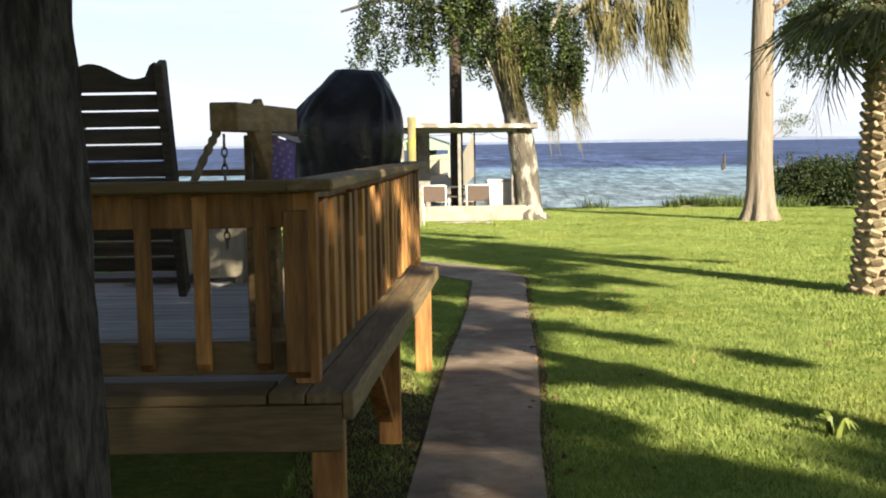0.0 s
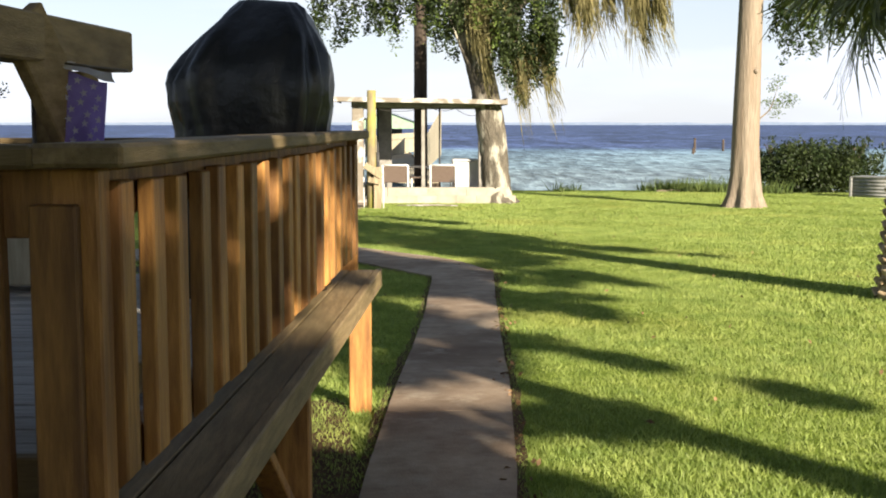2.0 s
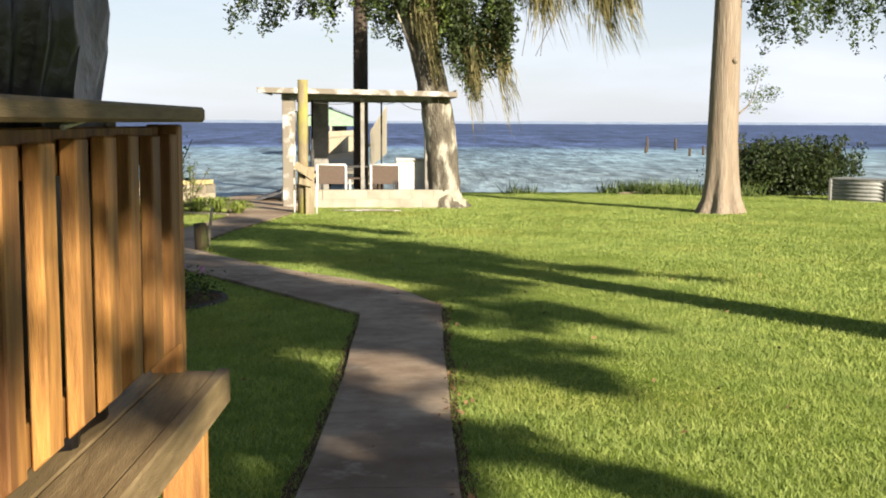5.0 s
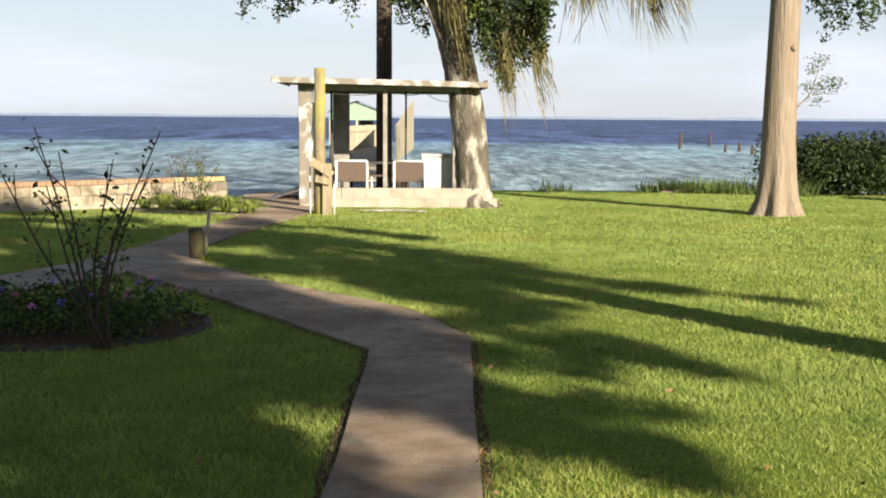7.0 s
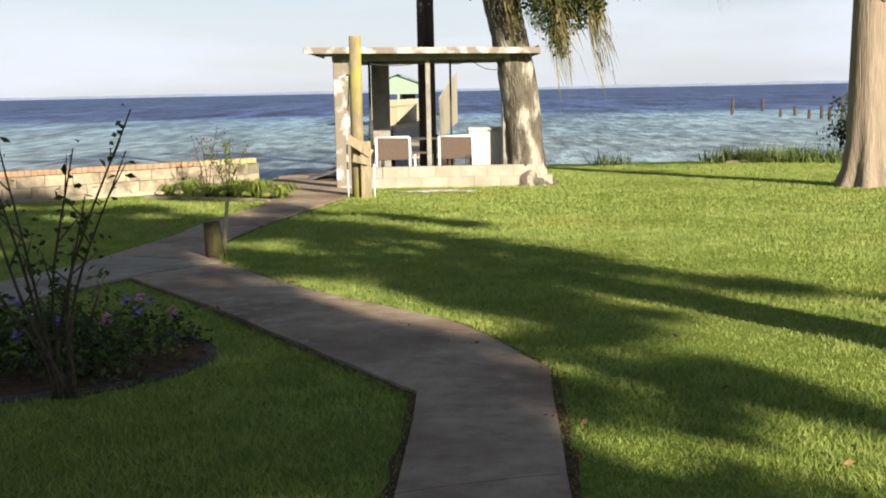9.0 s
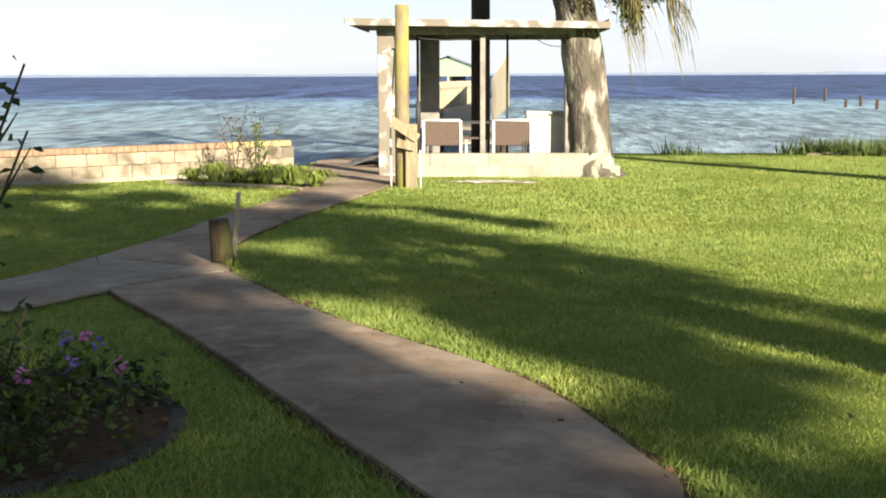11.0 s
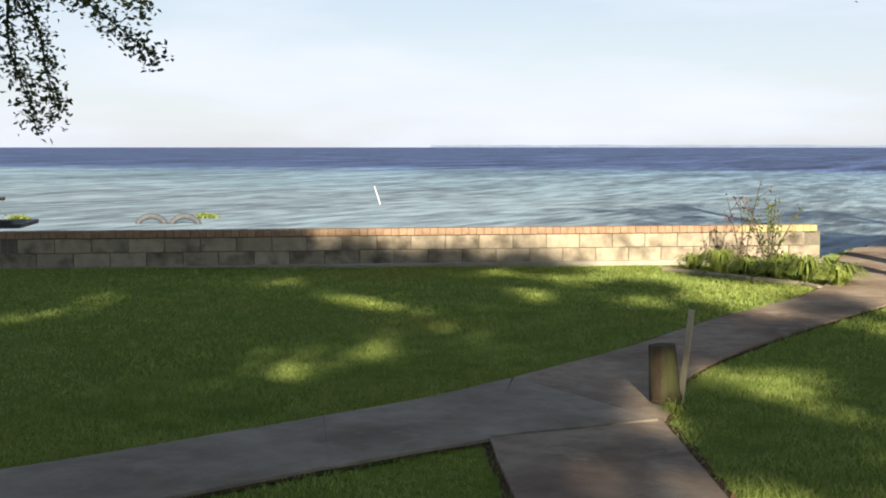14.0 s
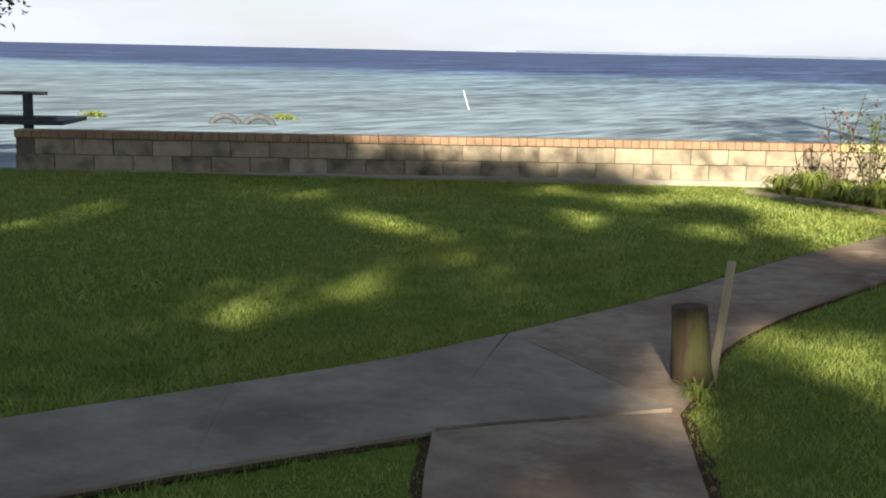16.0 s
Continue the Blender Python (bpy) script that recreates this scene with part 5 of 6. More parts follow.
tube(bm, [(0.13, -0.02, -0.03), (0.13, -0.02, 0.55)], [0.016, 0.016], 8)
part("pipe", bm, M_PVC, sp)
wp = thing("water_pipe", -0.97, 28.0, gz(-0.97, 28.0), "white plastic riser pipe with a bent top", "pipe")
bm = bmesh.new()
tube(bm, smooth_line([(0, 0, -0.05), (0.0, 0, 1.0), (0.06, 0.05, 1.9), (0.02, 0.05, 2.0), (-0.12, 0.05, 1.95)], 5), [0.013] * 21, 8)
part("riser", bm, M_PVC, wp)


def patio_chair(x, y, z, rz):
    """A sling chair seen from behind: white tube frame, brown mesh."""
    c = thing("patio_chair", x, y, z, "white-framed patio chair with brown mesh sling", "chair", "patio chairs in the pavilion", rz=rz)
    for sx in (-0.31, 0.31):
        b2 = bmesh.new()
        tube(b2, smooth_line([(sx, -0.18, 0.0), (sx, -0.2, 0.4), (sx, -0.25, 0.82)], 5), [0.026] * 11, 8)
        part("back_post", b2, M_PVC, c)
        b2 = bmesh.new()
        tube(b2, smooth_line([(sx, -0.22, 0.62), (sx, 0.1, 0.64), (sx, 0.33, 0.6), (sx, 0.36, 0.3), (sx, 0.36, 0.0)], 5), [0.024] * 21, 8)
        part("arm", b2, M_PVC, c)
    b2 = bmesh.new()
    tube(b2, [(-0.31, -0.25, 0.82), (0.31, -0.25, 0.82)], [0.022, 0.022], 8)
    part("top_rail", b2, M_PVC, c)
    part("backrest", bar(bmesh.new(), (0, -0.19, 0.40), (0, -0.247, 0.805), 0.57, 0.012, 0.003), M_SLING, c, "brown mesh")
    part("seat", box(bmesh.new(), (0, 0.08, 0.40), (0.57, 0.5, 0.014), None, 0.003), M_SLING, c, "brown mesh")
    return c


FZ = GZ + 0.09
chair = patio_chair(-0.31, 30.75, FZ, 0)
copy_thing(chair, pose(0.87, 30.75, FZ, 0, 0, -3))
tb = thing("side_table", 0.26, 31.1, FZ, "small brown and white patio side table", "table")
part("top", box(bmesh.new(), (0, 0, 0.5), (0.42, 0.4, 0.03), None, 0.008), M_SLING, tb)
for sx in (-0.17, 0.17):
    for sy in (-0.16, 0.16):
        part("leg", box(bmesh.new(), (sx, sy, 0.245), (0.035, 0.035, 0.49), None, 0.004), M_PVC, tb)
gt = thing("dark_table", 0.0, 32.3, FZ, "dark wooden table at the back of the pavilion", "table")
part("top", box(bmesh.new(), (0, 0, 0.72), (1.3, 0.6, 0.04), None, 0.006), M_DARK, gt)
for sx in (-0.58, 0.58):
    for sy in (-0.24, 0.24):
        part("leg", box(bmesh.new(), (sx, sy, 0.35), (0.05, 0.05, 0.7), None, 0.004), M_DARK, gt)
fr = thing("chest_freezer", 1.56, 30.95, FZ, "off-white chest freezer stained with age", "freezer")
part("body", box(bmesh.new(), (0, 0, 0.46), (0.92, 0.6, 0.86), None, 0.02), M_FREEZER, fr)
lid = part("lid", box(bmesh.new(), (0, 0, 0.925), (0.94, 0.62, 0.075), None, 0.02), M_FREEZER, fr)
part("handle", box(bmesh.new(), (0, -0.325, 0.925), (0.16, 0.03, 0.03), None, 0.006), M_GALV, lid)
part("plinth", box(bmesh.new(), (0, 0, 0.02), (0.76, 0.5, 0.05), None, 0.004), M_DARK, fr)
pn = thing("leaning_panel", 1.08, 30.62, FZ, "dark boards leaning beside the freezer", "panel")
for k in range(3):
    part("board", bar(bmesh.new(), (0.05 * k - 0.03, -0.1, 0.0), (0.05 * k - 0.03, 0.05, 0.55 + 0.04 * k), 0.025, 0.22, 0.003), M_DARK, pn)

# dark shingled lean-to by the ramp
lt = thing("shingled_hatch", -1.72, 33.3, gz(-1.7, 33.3) + 0.0, "dark shingled sloping hatch beside the ramp", "hatch")
slope = math.atan2(0.42, 1.0)
part("side", box(bmesh.new(), (0.42, 0, 0.17), (0.5, 1.2, 0.34), None, 0.01), M_DARK, lt)
part("panel", box(bmesh.new(), (0.05, 0, 0.19), (1.12, 1.5, 0.03), Matrix.Rotation(-slope * 0.8, 3, "Y"), 0.004), M_SHINGLE, lt)
shg = bevel_mesh("shingle", (0.16, 0.24, 0.012), M_SHINGLE, 0.002)
for r in range(7):
    for c in range(6):
        u = -0.48 + r * 0.16
        piece("shingle", shg, lt, pose(0.05 + u * math.cos(slope * 0.8), -0.625 + c * 0.25 + (0.06 if r % 2 else -0.02), 0.19 + u * math.sin(slope * 0.8) + 0.024) @ pose(0, 0, 0, 0, -math.degrees(slope * 0.8) + 3, 0))

# ---- dock, fences and boathouse beyond ----
dock = thing("dock", -0.2, 60, WATER_Z, "long plank dock running out over the lake", "dock")


def dock_x(y):
    return 0.15 - (y - 37) * 0.030


k = 0
y = 36.6
bdm = bevel_mesh("plank", (1.5, 0.30, 0.04), M_FENCE, 0.004)
while y < 84:
    piece("plank", bdm, dock, pose(dock_x(y) + 0.2, y - 60, 0.70))
    y += 0.32
for y in range(38, 84, 4):
    for sx in (-0.75, 0.75):
        bm = bmesh.new()
        tube(bm, [(dock_x(y) + 0.2 + sx, y - 60, -0.9), (dock_x(y) + 0.2 + sx, y - 60, 0.75)], [0.1, 0.1], 8)
        part("pile", bm, M_POLE, dock)
fence = thing("dock_fence", -0.2, 50, WATER_Z, "pale plank fence along both sides of the dock", "fence")
fbm = bevel_mesh("board", (0.17, 0.025, 1.0), M_FENCE, 0.003)
for k in range(60):
    u = k / 59
    x, y = -1.65 + 1.75 * u, 60 + 14 * u
    piece("board", fbm, fence, Matrix.Translation((x + 0.2, y - 50, 1.32 + rng.uniform(-0.02, 0.02))) @ pose(0, 0, 0, 0, 0, 55) @ Matrix.Diagonal((1.5, 1, 1.12, 1)))
for k in range(90):
    u = k / 89
    x, y = 0.66 + 0.97 * u, 47 + 19 * u
    h = 1.3 + 1.15 * u
    piece("board", fbm, fence, Matrix.Translation((x + 0.2, y - 50, 0.74 + h / 2)) @ pose(0, 0, 0, 0, 0, 87) @ Matrix.Diagonal((1.3, 1, h, 1)))
part("rail", bar(bmesh.new(), (0.80, -3, 1.5), (1.77, 16, 1.9), 0.05, 0.1), M_FENCE, fence)
part("rail", bar(bmesh.new(), (-1.40, 10, 1.6), (0.35, 24, 1.6), 0.05, 0.1), M_FENCE, fence)
bh = thing("boathouse", -2.1, 90, WATER_Z, "green gable-roofed boathouse at the dock's end", "boathouse")
bm = bmesh.new()
vs = [bm.verts.new(v) for v in ((-1.75, -4, 2.6), (0.3, -4, 3.4), (2.6, -4, 2.55), (-1.75, 4, 2.6), (0.3, 4, 3.4), (2.6, 4, 2.55))]
for f in ((0, 1, 4, 3), (1, 2, 5, 4)):
    bm.faces.new([vs[i] for i in f])
bmesh.ops.solidify(bm, geom=bm.faces[:], thickness=0.12)
part("roof", bm, M_GREENDARK, bh)
bm = bmesh.new()
vs = [bm.verts.new((x, yy, z)) for yy in (-3.7, -3.6) for x, z in ((-1.55, 2.1), (-1.55, 2.62), (0.3, 3.31), (2.35, 2.58), (2.35, 2.1))]
bm.faces.new(vs[:5])
bm.faces.new(vs[5:][::-1])
for k in range(5):
    bm.faces.new((vs[k], vs[(k + 1) % 5], vs[5 + (k + 1) % 5], vs[5 + k]))
part("gable", bm, M_GREENROOF, bh)
for x in (-1.5, 0.3, 2.3):
    for yy in (-3.6, 3.6):
        part("post", box(bmesh.new(), (x, yy, 0.9), (0.14, 0.14, 3.0), None, 0.01), M_FENCE, bh)
boat = thing("boat", -1.2, 90.5, WATER_Z + 0.75, "small grey motorboat hanging in the boathouse", "boat")
bm = bmesh.new()
tube(bm, [(0, -2.3, 0.55), (0, -1.4, 0.42), (0, 0, 0.36), (0, 2.0, 0.36)], [0.1, 0.55, 0.72, 0.68], 12)
part("hull", bm, M_GALV, boat)
part("windscreen", box(bmesh.new(), (0, -0.4, 1.15), (0.9, 0.06, 0.4), Matrix.Rotation(0.4, 3, "X"), 0.01), M_DARK, boat)

# ---- piles, stick, weeds and tyres in the water ----
for x, y, h in ((24.1, 101.5, 1.25), (28.0, 107.0, 1.05), (22.9, 97.0, 0.5), (24.2, 89.0, 0.55), (25.8, 91.0, 0.7), (24.5, 83.8, 0.62), (25.1, 83.2, 0.8), (25.5, 82.9, 0.7), (26.1, 82.3, 1.1), (29.0, 88.0, 1.2), (33.5, 90.0, 0.7)):
    pl = thing("old_pile", x, y, WATER_Z - 0.5, "weathered timber pile standing in the lake", "pile", "row of old piles")
    bm = bmesh.new()
    tube(bm, [(0, 0, 0), (0.02, 0, 0.5 + h)], [0.12, 0.10], 9, True, 0.06, int(x * 10))
    part("shaft", bm, M_POLE, pl)
st = thing("marker_pole", -23.0, 51.6, WATER_Z - 0.4, "thin white leaning marker pole in the water", "pole")
bm = bmesh.new()
tube(bm, [(0.12, 0, 0), (-0.28, 0, 1.1)], [0.026, 0.02], 8)
part("shaft", bm, M_PVC, st)
for k, (x, y) in enumerate(((-23.3, 41.8), (-27.5, 38.2))):
    hy = thing("water_plant", x, y, WATER_Z, "floating clump of yellow-green water plants", "water plant", "floating plants")
    pts = nrng.normal(size=(160, 3)) * (0.18, 0.12, 0.04) + (0, 0, 0.06)
    crown_part("leaf_clump", pts, 0.12, 0.08, M_LIRIOPE, hy, 60 + k, -0.4, "stuff")
for k, x in enumerate((-22.9, -22.0)):
    ty = thing("rubber_ring", x, 38.9 + 0.4 * k, WATER_Z - 0.12, "pale grey rubber ring half sunk in shallows", "ring", "sunken rings", rz=30)
    bm = bmesh.new()
    tube(bm, [(0.42 * math.cos(a), 0.0, 0.34 * math.sin(a)) for a in [math.tau * j / 20 for j in range(21)]], [0.085] * 21, 8, False)
    part("ring", bm, M_RUBBER, ty)
nd = thing("side_dock", -16.05, 27.2, WATER_Z, "dark weathered side dock with a low railing", "dock", rz=0)
part("deck_board", box(bmesh.new(), (-1.0, 0.3, 0.83), (2.6, 1.5, 0.07), Matrix.Rotation(radians(36), 3, "Z"), 0.006), M_DARK, nd)
for k in range(3):
    x, y = -0.1 - 0.85 * k, 0.25 - 0.62 * k
    part("post", box(bmesh.new(), (x, y, 0.55), (0.12, 0.12, 1.5), None, 0.006), M_DARK, nd)
part("rail", bar(bmesh.new(), (0.15, 0.43, 1.30), (-2.0, -1.14, 1.30), 0.13, 0.06), M_DARK, nd)
part("edge", bar(bmesh.new(), (0.25, 0.50, 0.88), (-2.0, -1.14, 0.88), 0.13, 0.08), M_DARK, nd)

# ---- stump and stake in the fork ----
stp = thing("bollard_stump", -1.72, 20.12, gz(-1.7, 20.1), "mossy old wooden stump post beside the walk", "stump")
bm = bmesh.new()
tube(bm, [(0.02, 0, -0.05), (0.0, 0, 0.1), (-0.01, 0, 0.25), (-0.02, 0, 0.37)], [0.105, 0.09, 0.085, 0.08], 14, True, 0.06, 3)
part("stub", bm, M_STUMP, stp)
stk = thing("stake", -1.64, 20.2, gz(-1.64, 20.2), "thin pale wooden stake leaning by a stump", "stake")
part("lath", box(bmesh.new(), (0.02, 0, 0.28), (0.036, 0.018, 0.60), Matrix.Rotation(radians(6), 3, "Y"), 0.003), M_LATH, stk)
tuft = thing("grass_tuft", -1.60, 19.93, gz(-1.60, 19.93), "yellowing grass tuft at the foot of a stump", "grass tuft")

# ---- planting by the sea wall ----
def blade_clump(n, h, spread, seed, w=0.012):
    """Arching strap leaves from one root."""
    r = random.Random(seed)
    out = []
    for _ in range(n):
        a, ln = r.uniform(0, math.tau), h * r.uniform(0.6, 1.2)
        d = Vector((math.cos(a), math.sin(a), 0))
        s = Vector((-d.y, d.x, 0)) * w * r.uniform(0.7, 1.2)
        o = d * r.uniform(0, 0.06)
        reach = spread * r.uniform(0.3, 1.1)
        p = [o, o + d * reach * 0.35 + Vector((0, 0, ln * 0.7)), o + d * reach * 0.8 + Vector((0, 0, ln * 0.8)), o + d * reach * 1.25 + Vector((0, 0, ln * 0.45))]
        for q0, q1, s0, s1 in ((p[0], p[1], 0.8, 1), (p[1], p[2], 1, 0.8), (p[2], p[3], 0.8, 0.1)):
            out += [q0 - s * s0, q0 + s * s0, q1 + s * s1, q1 - s * s1]
    return np.array([list(v) for v in out])


tuft_leaves = tri_mesh("leaves", blade_clump(46, 0.085, 0.09, 66, 0.005), 4, M_LIRIOPE)
tuft_leaves.parent = tuft

for k, (x, y, sc) in enumerate(((-4.15, 29.0, 1.0), (-3.75, 28.75, 1.1), (-3.3, 28.55, 1.0), (-2.9, 28.35, 1.1), (-2.5, 28.1, 1.1), (-2.05, 27.75, 1.25), (-3.5, 29.1, 1.0), (-2.95, 28.9, 1.0))):
    lp2 = thing("liriope_clump", x, y, gz(x, y), "arching green strap-leaved border plant", "plant", "border plants along the wall")
    ob = tri_mesh("leaves", blade_clump(190, (0.24 + 0.08 * (k % 3 == 1)) * sc, 0.27 * sc, 70 + k, 0.010), 4, M_LIRIOPE)
    ob.parent = lp2
eb = thing("bed_edging", -3.2, 28.4, gz(-3.2, 28.4), "pale concrete edging stones round the bed", "edging")
for k, (x0, y0, x1, y1) in enumerate(((-4.5, 28.75, -3.85, 28.42), (-3.8, 28.40, -3.2, 28.14), (-3.15, 28.11, -2.5, 27.85), (-2.45, 27.8, -2.2, 27.5))):
    part("stone", bar(bmesh.new(), (x0 + 3.2, y0 - 28.4, -0.015), (x1 + 3.2, y1 - 28.4, -0.015), 0.1, 0.12, 0.01), M_BLOCK, eb)


def shrub(x, y, h, nstem, spread, nleaf, seed, label, leaf=M_LEAF, ln=0.06, tips=()):
    """Bare upright stems with a few leaves near the tips."""
    r = random.Random(seed)
    s = thing("shrub", x, y, gz(x, y), label, "shrub")
    pts = []
    for k in range(nstem):
        b2 = bmesh.new()
        a = math.tau * k / nstem + r.uniform(-0.5, 0.5)
        top = h * r.uniform(0.6, 1.05)
        line = smooth_line([(0.03 * math.cos(a), 0.03 * math.sin(a), 0), (spread * 0.3 * math.cos(a), spread * 0.3 * math.sin(a), top * 0.45),
                            (spread * math.cos(a) * r.uniform(0.6, 1.1), spread * math.sin(a) * r.uniform(0.5, 1.0), top)], 6)
        if tips:
            dx, dy, top = tips[k]
            line = smooth_line([(0.02 * k, 0, 0), (dx * 0.38 + r.uniform(-0.05, 0.05), dy * 0.4, top * 0.45), (dx, dy, top)], 6)
        tube(b2, line, [0.013 - 0.009 * i / 12 for i in range(13)], 6)
        for i in (6, 8, 10):
            q = line[i]
            d = Vector((r.uniform(-1, 1), r.uniform(-1, 1), r.uniform(0.5, 1.4))).normalized() * h * 0.16
            tube(b2, [q, q + d * 0.6, q + d], [0.005, 0.004, 0.002], 5)
            pts += [q + d * t + Vector((r.gauss(0, 0.03), r.gauss(0, 0.03), r.gauss(0, 0.03))) for t in (0.6, 0.8, 1.0, 1.05)]
        for _ in range(nleaf):
            q = line[min(12, int(3 + r.random() * 10))]
            pts.append(q + Vector((r.gauss(0, 0.04), r.gauss(0, 0.04), r.gauss(0, 0.04))))
        part("stem", b2, M_STEM, s)
    crown_part("leaves", np.array([list(p) for p in pts]), ln, ln * 0.6, leaf, s, seed + 9, -0.1)
    return s


shrub(-3.1, 28.75, 1.08, 7, 0.42, 26, 81, "thin-leaved shrub growing against the sea wall", M_LEAF2, 0.06)
shrub(-3.45, 28.8, 1.5, 3, 0.3, 11, 82, "tall spindly shrub with reddish tips", M_REDTIP, 0.06)
ROSE_TIPS = [(0.50, -0.1, 1.45), (-0.36, 0.1, 1.47), (-0.15, -0.1, 1.31), (0.15, 0.1, 1.26), (0.40, 0.15, 1.24), (-0.22, -0.15, 1.10), (0.27, -0.15, 1.04), (-0.60, 0.1, 1.2)]
shrub(-1.50, 14.5, 1.3, 8, 0.48, 18, 83, "nearly bare tall rose bush with dark leaves", M_LEAF, 0.05, ROSE_TIPS)
shrub(-1.70, 15.5, 0.5, 3, 0.35, 14, 84, "slender dark-leaved stems in the flower bed", M_LEAF, 0.062)

# flower bed
bed = thing("flower_bed", -1.98, 15.42, gz(-1.98, 15.42), "low dark-leaved flower bed in the lawn", "flower bed")
pts = []
for _ in range(34):
    a, q = rng.uniform(0, math.tau), math.sqrt(rng.random())
    c = np.array([0.95 * q * math.cos(a), 0.86 * q * math.sin(a), 0.07 + 0.18 * rng.random() * (1.15 - q)])
    pts.append(c + nrng.normal(size=(105, 3)) * (0.13, 0.13, 0.075))
pts = np.concatenate(pts)
pts[:, 2] = np.abs(pts[:, 2])
crown_part("foliage", pts, 0.05, 0.03, M_LEAF, bed, 85, -0.3)
pts = np.concatenate([np.array([0.9 * math.cos(a), 0.75 * math.sin(a), 0.15]) * (q, q, 1) + nrng.normal(size=(60, 3)) * (0.1, 0.1, 0.07)
                      for a, q in [(rng.uniform(0, math.tau), math.sqrt(rng.random())) for _ in range(16)]])
pts[:, 2] = np.abs(pts[:, 2])
crown_part("young_foliage", pts, 0.045, 0.026, M_LEAF2, bed, 86, -0.4)
bm = bmesh.new()
bmesh.ops.create_circle(bm, cap_ends=True, segments=40, radius=1.0)
for v in bm.verts:
    k = 1 + 0.08 * noise.noise((v.co.x * 2, v.co.y * 2, 0))
    v.co = Vector((v.co.x * 1.1 * k, v.co.y * 1.0 * k, 0.015 - 0.0155 * v.co.y * 1.0))
part("soil", bm, M_DIRT, bed)
# low dark ring that paints the shadow along the bed's edge
for k in range(18):
    a = math.tau * k / 18
    b = a + math.tau / 18 * 0.96
    ends = [(1.1 * math.cos(q), 0.98 * math.sin(q), -0.012 - 0.0155 * 0.98 * math.sin(q)) for q in (a, b)]
    part("edging", bar(bmesh.new(), ends[0], ends[1], 0.08, 0.08, 0.02), M_BED_EDGE_SHADE, bed)
for k in range(17):
    a, q = rng.uniform(0, math.tau), math.sqrt(rng.random())
    x, y = 0.95 * q * math.cos(a), 0.8 * q * math.sin(a)
    b2 = bmesh.new()
    for j in range(7):
        b = math.tau * j / 7
        m2 = Matrix.Translation((x + 0.02 * math.cos(b), y + 0.02 * math.sin(b), 0.24 + 0.06 * rng.random())) @ pose(0, 0, 0, rng.uniform(-50, 50), rng.uniform(-50, 50), 0) @ Matrix.Diagonal((0.017, 0.013, 0.004, 1))
        bmesh.ops.create_icosphere(b2, subdivisions=1, radius=1.0, matrix=m2)
    part("blossom", b2, M_PINK if k % 3 == 0 else M_VIOLET, bed, "pink blossom" if k % 3 == 0 else "violet blossom")

# bush, reeds and planter along the shore
hd = thing("shore_bush", 12.0, 36.2, gz(12, 35.5) - 0.1, "dense dark green bush at the water's edge", "bush")
pts = np.concatenate([blob_points((0.0, 0, 0.85), (2.0, 1.3, 0.85), 24000, 91, 0.0, 120, 0.2), hanging([(rng.uniform(-2, 2), rng.uniform(-1, 1), rng.uniform(1.2, 2.2)) for _ in range(60)], 0.7, 40, 0.08, 92)])
pts[:, 2] = np.abs(pts[:, 2]) * 0.82
for k in range(46):
    x, h = rng.uniform(-1.9, 1.9), rng.uniform(0.25, 0.6)
    shoot = np.stack([np.full(16, x) + np.linspace(0, rng.uniform(-0.15, 0.15), 16), np.full(16, rng.uniform(-0.6, 0.4)), 1.15 * (1 - 0.12 * x * x) + np.linspace(0, h, 16)], 1)
    pts = np.concatenate([pts, shoot + nrng.normal(size=(16, 3)) * 0.03])
crown_part("foliage", pts, 0.12, 0.05, M_OAKLEAF, hd, 93, -0.8)
for k in range(14):
    bm = bmesh.new()
    a = rng.uniform(0, math.tau)
    limb(bm, [(rng.uniform(-0.8, 0.8), rng.uniform(-0.3, 0.3), 0), (1.0 * math.cos(a), 0.6 * math.sin(a), 0.8), (1.5 * math.cos(a), 0.9 * math.sin(a), 1.5)], 0.03, 0.008, 5, k)
    part("stem", bm, M_STEM, hd)


def reeds():
    r = np.random.default_rng(17)
    n = 34000
    x = r.uniform(2.6, 10.9, n)
    u = r.uniform(0, 1, n)
    shore = 37.0 + 0.9 * np.sin(x * 0.35) + 0.4 * np.sin(x * 0.9 + 1)
    y = shore - 1.3 + 1.9 * u
    dens = np.sin(x * 1.7) + np.sin(x * 0.6 + 2) + 0.35 * (x - 8) * 0.5
    keep = (r.uniform(-0.9, 2.2, n) < dens) & (r.uniform(0, 1, n) < 0.45)
    x, y = x[keep], y[keep]
    n = len(x)
    h = r.uniform(0.07, 0.34, n) * (1 + 0.5 * np.clip((x - 8) / 4, 0, 1)) * r.uniform(0.5, 1.5, n)
    z = ground_z(x, y)
    a = r.uniform(0, math.tau, n)
    w = r.uniform(0.008, 0.022, n)
    base = np.stack([x, y, z], 1)
    side = np.stack([np.cos(a), np.sin(a), np.zeros(n)], 1) * w[:, None]
    tip = base + np.stack([r.normal(size=n) * 0.3 * h, r.normal(size=n) * 0.3 * h, h], 1)
    v = np.stack([base - side, base + side, tip], 1).reshape(-1, 3)
    tagged(tri_mesh("shore_reeds", v, 3, M_REED), "ragged grass and reeds along the shore", "reeds", kind="stuff")


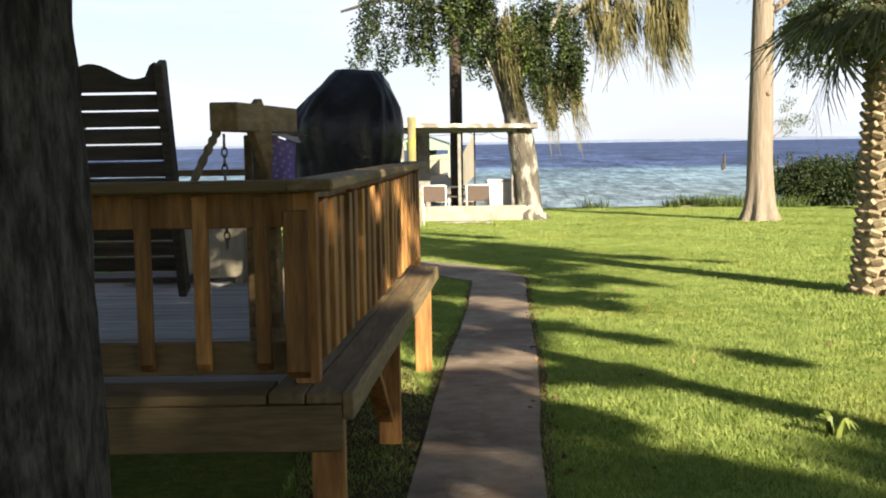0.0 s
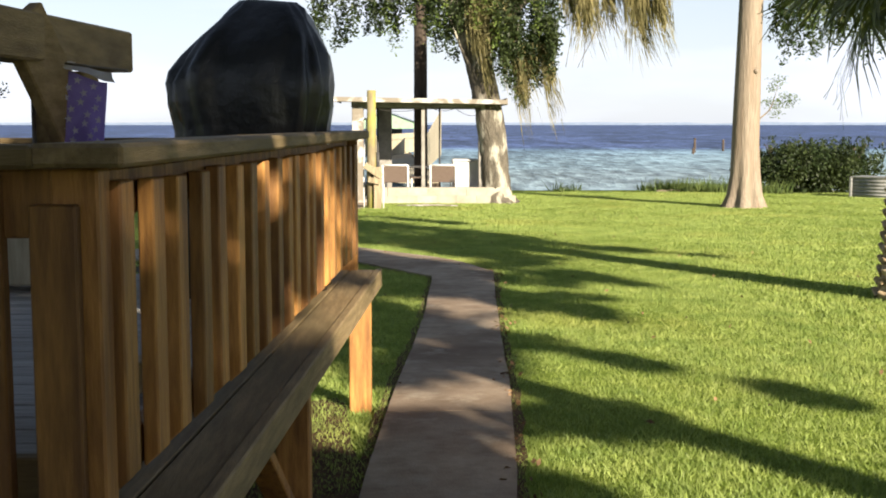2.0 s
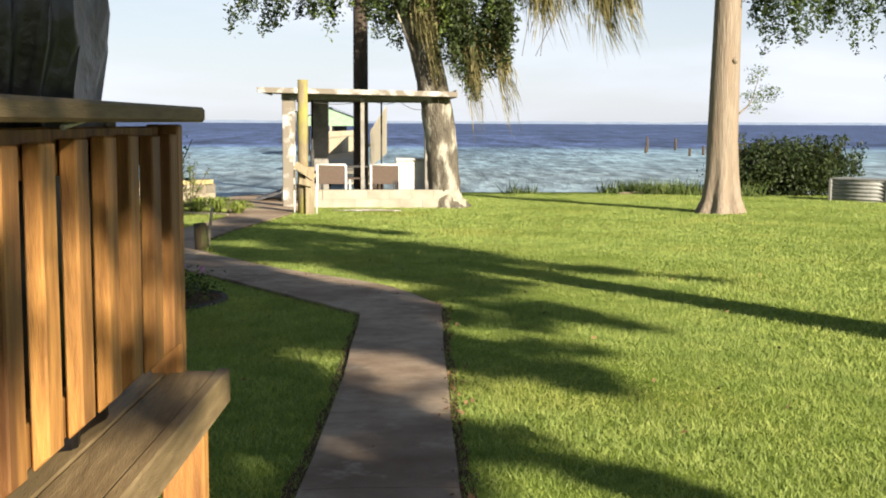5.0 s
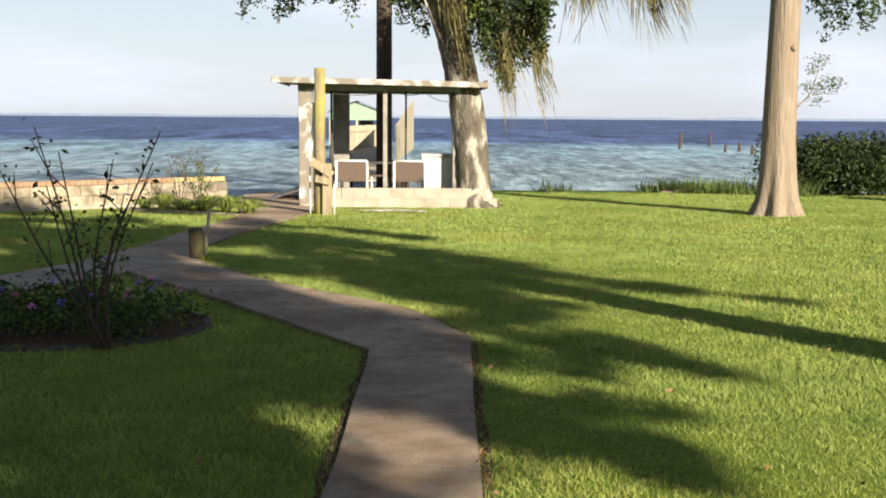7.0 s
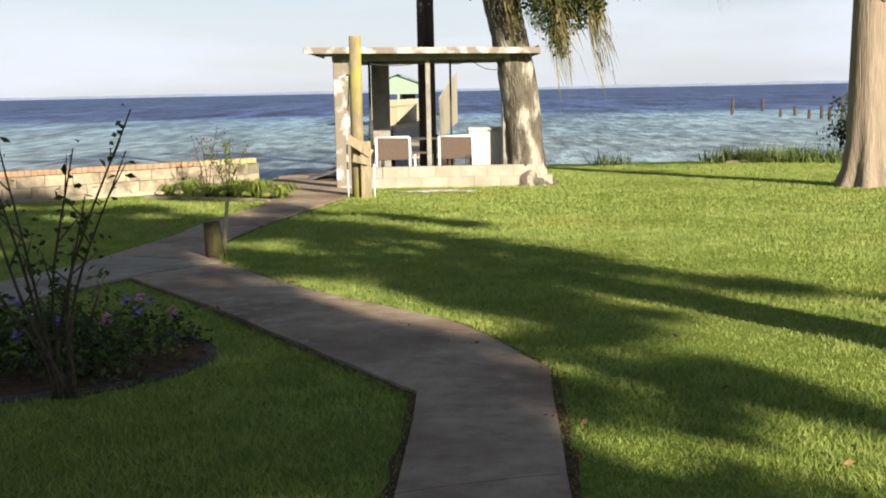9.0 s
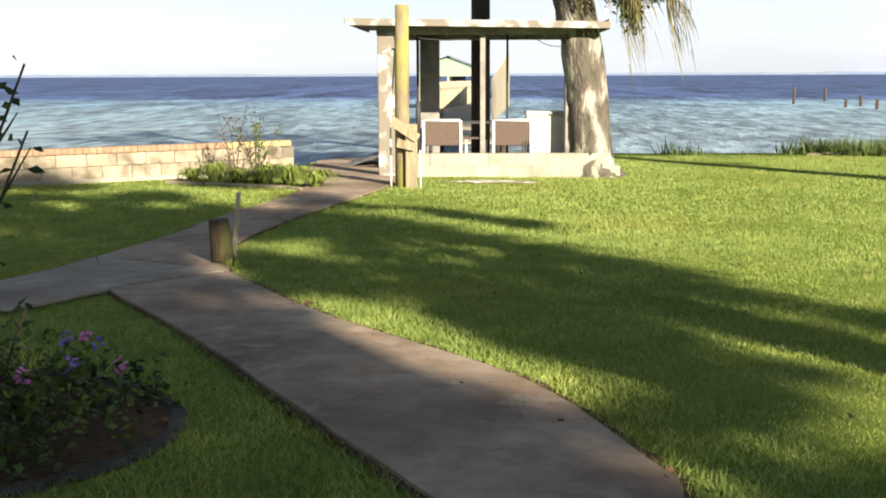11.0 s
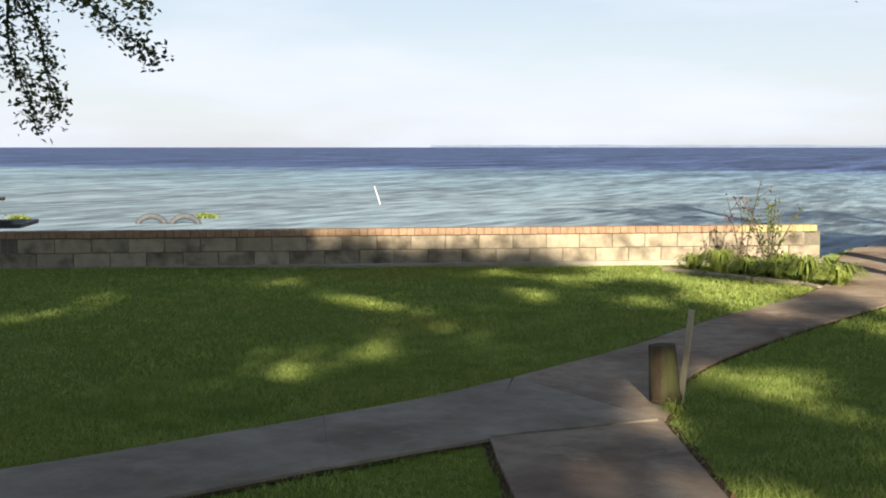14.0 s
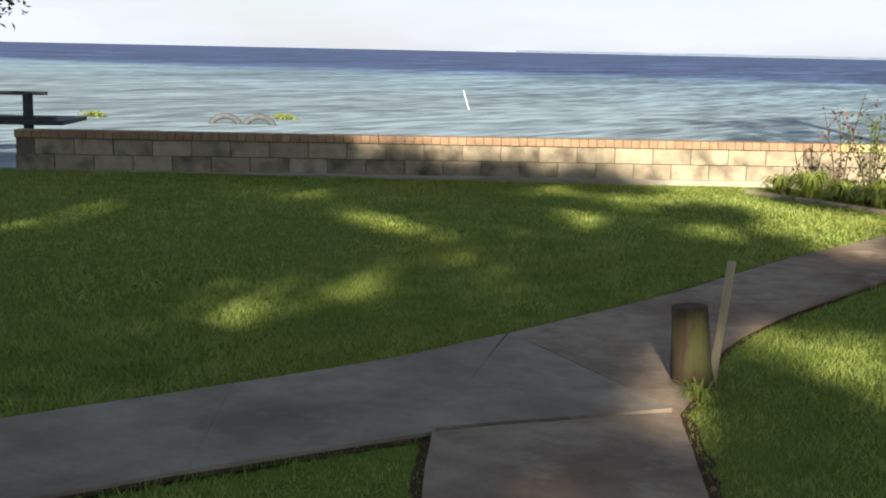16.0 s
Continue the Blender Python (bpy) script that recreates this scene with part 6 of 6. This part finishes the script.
reeds()
pb = thing("metal_planter", 12.68, 32.8, gz(12.68, 32.8), "corrugated galvanised raised planter box", "planter", rz=-45)
bm = bmesh.new()
for j in range(48):
    z = 0.54 * j / 47
    yy = 0.015 * math.sin(j * math.tau / 8)
    cur = [bm.verts.new((sx * 0.7, -0.4 + yy, z)) for sx in (-1, 1)] + [bm.verts.new((sx * 0.7, 0.4 - yy, z)) for sx in (1, -1)]
    if j:
        for a in range(4):
            bm.faces.new((prev[a], prev[(a + 1) % 4], cur[(a + 1) % 4], cur[a])).smooth = True
    prev = cur
part("sheet", bm, M_GALV, pb)
part("rim", box(bmesh.new(), (0, 0, 0.545), (1.45, 0.85, 0.03), None, 0.008), M_GALV, pb)
for sx in (-0.7, 0.7):
    for sy in (-0.4, 0.4):
        part("corner_strip", box(bmesh.new(), (sx, sy, 0.27), (0.07, 0.07, 0.53), None, 0.01), M_GALV, pb)

# small things on the lawn
hs2 = thing("garden_hose", 0.5, 28.6, gz(0.5, 28.6), "white hose lying loosely on the grass", "hose")
bm = bmesh.new()
tube(bm, smooth_line([(-0.75, 0.1, 0.03), (-0.3, 0.0, 0.035), (0.1, 0.12, 0.03), (0.55, 0.0, 0.04), (0.62, -0.12, 0.035), (0.2, -0.18, 0.045),
                      (-0.25, -0.08, 0.03), (-0.4, 0.15, 0.035), (0.0, 0.22, 0.04), (0.4, 0.15, 0.03)], 6), [0.011] * 55, 7)
part("coil", bm, M_WHITE, hs2)
spr = thing("weed_sprout", 2.12, 5.95, gz(2.12, 5.95), "young yellow-green weed standing in the grass", "weed")
ob = tri_mesh("leaves", blade_clump(14, 0.17, 0.10, 99, 0.016), 4, M_LIRIOPE)
ob.parent = spr
lg = thing("driftwood_log", 8.6, 36.6, gz(8.6, 36.0) - 0.02, "pale driftwood log on the bank", "log")
bm = bmesh.new()
limb(bm, [(-1.2, 0, 0.0), (0, -0.1, 0.05), (1.3, 0.1, 0.06)], 0.07, 0.05, 8, 3)
part("trunk", bm, M_OLDWOOD, lg)


# ---- grass ----
def inside(poly, x, y):
    """Which points lie in a polygon."""
    hit = np.zeros(len(x), bool)
    for (x0, y0), (x1, y1) in zip(poly, poly[1:] + poly[:1]):
        cross = (y0 > y) != (y1 > y)
        hit ^= cross & (x < (x1 - x0) * (y - y0) / (y1 - y0 + 1e-12) + x0)
    return hit


PAVED = [MAIN_L + MAIN_R[::-1], DIAG_IN + DIAG_OUT[::-1], SPUR_N + SPUR_F[::-1], LAKE_L + LAKE_R[::-1], FORK]


def grass(name, x0, x1, y0, y1, per, h, w, seed, hole=None):
    r = np.random.default_rng(seed)
    n = int((x1 - x0) * (y1 - y0) * per)
    x, y = r.uniform(x0, x1, n), r.uniform(y0, y1, n)
    bad = np.zeros(n, bool)
    for p in PAVED:
        bad |= inside(p, x + r.normal(size=n) * 0.02, y + r.normal(size=n) * 0.02)
    bad |= ((x + 1.98) / 1.08) ** 2 + ((y - 15.42) / 0.96) ** 2 < 1
    bad |= (x > -1.1) & (x < 2.4) & (y > 30.0) & (y < 33.9)
    bad |= (x < -3.1) & (y > 24.15 + 0.725 * (x + 12.1))
    bad |= (y > 36.6)
    bad |= (x < -0.75) & (y > 4.2) & (y < 8.1)
    if seed == 102:
        bad |= (x < 3.4) & (y > 15) & (y < 22)
    if hole:
        bad |= (x > hole[0]) & (x < hole[1]) & (y > hole[2]) & (y < hole[3])
    x, y = x[~bad], y[~bad]
    n = len(x)
    patch = (0.95 + 0.2 * np.sin(x * 2.1 + np.sin(y * 1.7)) * np.sin(y * 1.3 + 0.7 * np.sin(x * 2.9))
             + 0.18 * np.sin(x * 9.1 + 2 * np.sin(y * 5.3)) * np.sin(y * 8.3 + 2 * np.sin(x * 6.1)))
    hh = h * r.uniform(0.45, 1.25, n) * patch
    a = r.uniform(0, math.tau, n)
    base = np.stack([x, y, ground_z(x, y) - 0.004], 1)
    side = np.stack([np.cos(a), np.sin(a), np.zeros(n)], 1) * (w * r.uniform(0.6, 1.3, n))[:, None]
    lean = r.normal(size=(n, 2)) * 0.55
    tip = base + np.stack([lean[:, 0] * hh, lean[:, 1] * hh, hh], 1)
    v = np.stack([base - side, base + side, tip], 1).reshape(-1, 3)
    return tagged(tri_mesh(name, v, 3, M_GRASS), "thick mown green lawn grass", "grass", kind="stuff")


grass("grass_near", -1.6, 3.4, 2.5, 15.0, 5200, 0.038, 0.0036, 101)
grass("grass_bend", -5.0, 3.4, 15.0, 22.0, 4400, 0.036, 0.0036, 106)
grass("grass_middle", -5.0, 5.5, 2.5, 24.0, 2000, 0.040, 0.005, 102, (-1.6, 3.4, 2.5, 15.0))
grass("grass_west", -13.0, -5.0, 12.0, 30.0, 1100, 0.038, 0.0065, 103)
grass("grass_far", -5.0, 18.0, 24.0, 37.0, 1000, 0.038, 0.0065, 104)
grass("grass_east", 5.5, 12.0, 10.0, 24.0, 1000, 0.040, 0.0065, 105)


def litter():
    r = np.random.default_rng(5)
    n = 300
    t = r.uniform(0, 1, n)
    y = 3 + 16 * t
    x = np.interp(y, [-4, 14.85, 19.6], [0.03, 1.04, -1.56]) + r.normal(size=n) * 0.05 + 0.02
    m = 130
    x[:m], y[:m] = r.uniform(-1, 5, m), r.uniform(4, 26, m)
    pts = np.stack([x, y, ground_z(x, y) + 0.03], 1)
    tagged(tri_mesh("leaf_litter", leaves(pts, 0.042, 0.024, 0.0, 6), 4, M_LITTER), "scattered dry brown leaves by the walk", "leaf litter", kind="stuff")


litter()
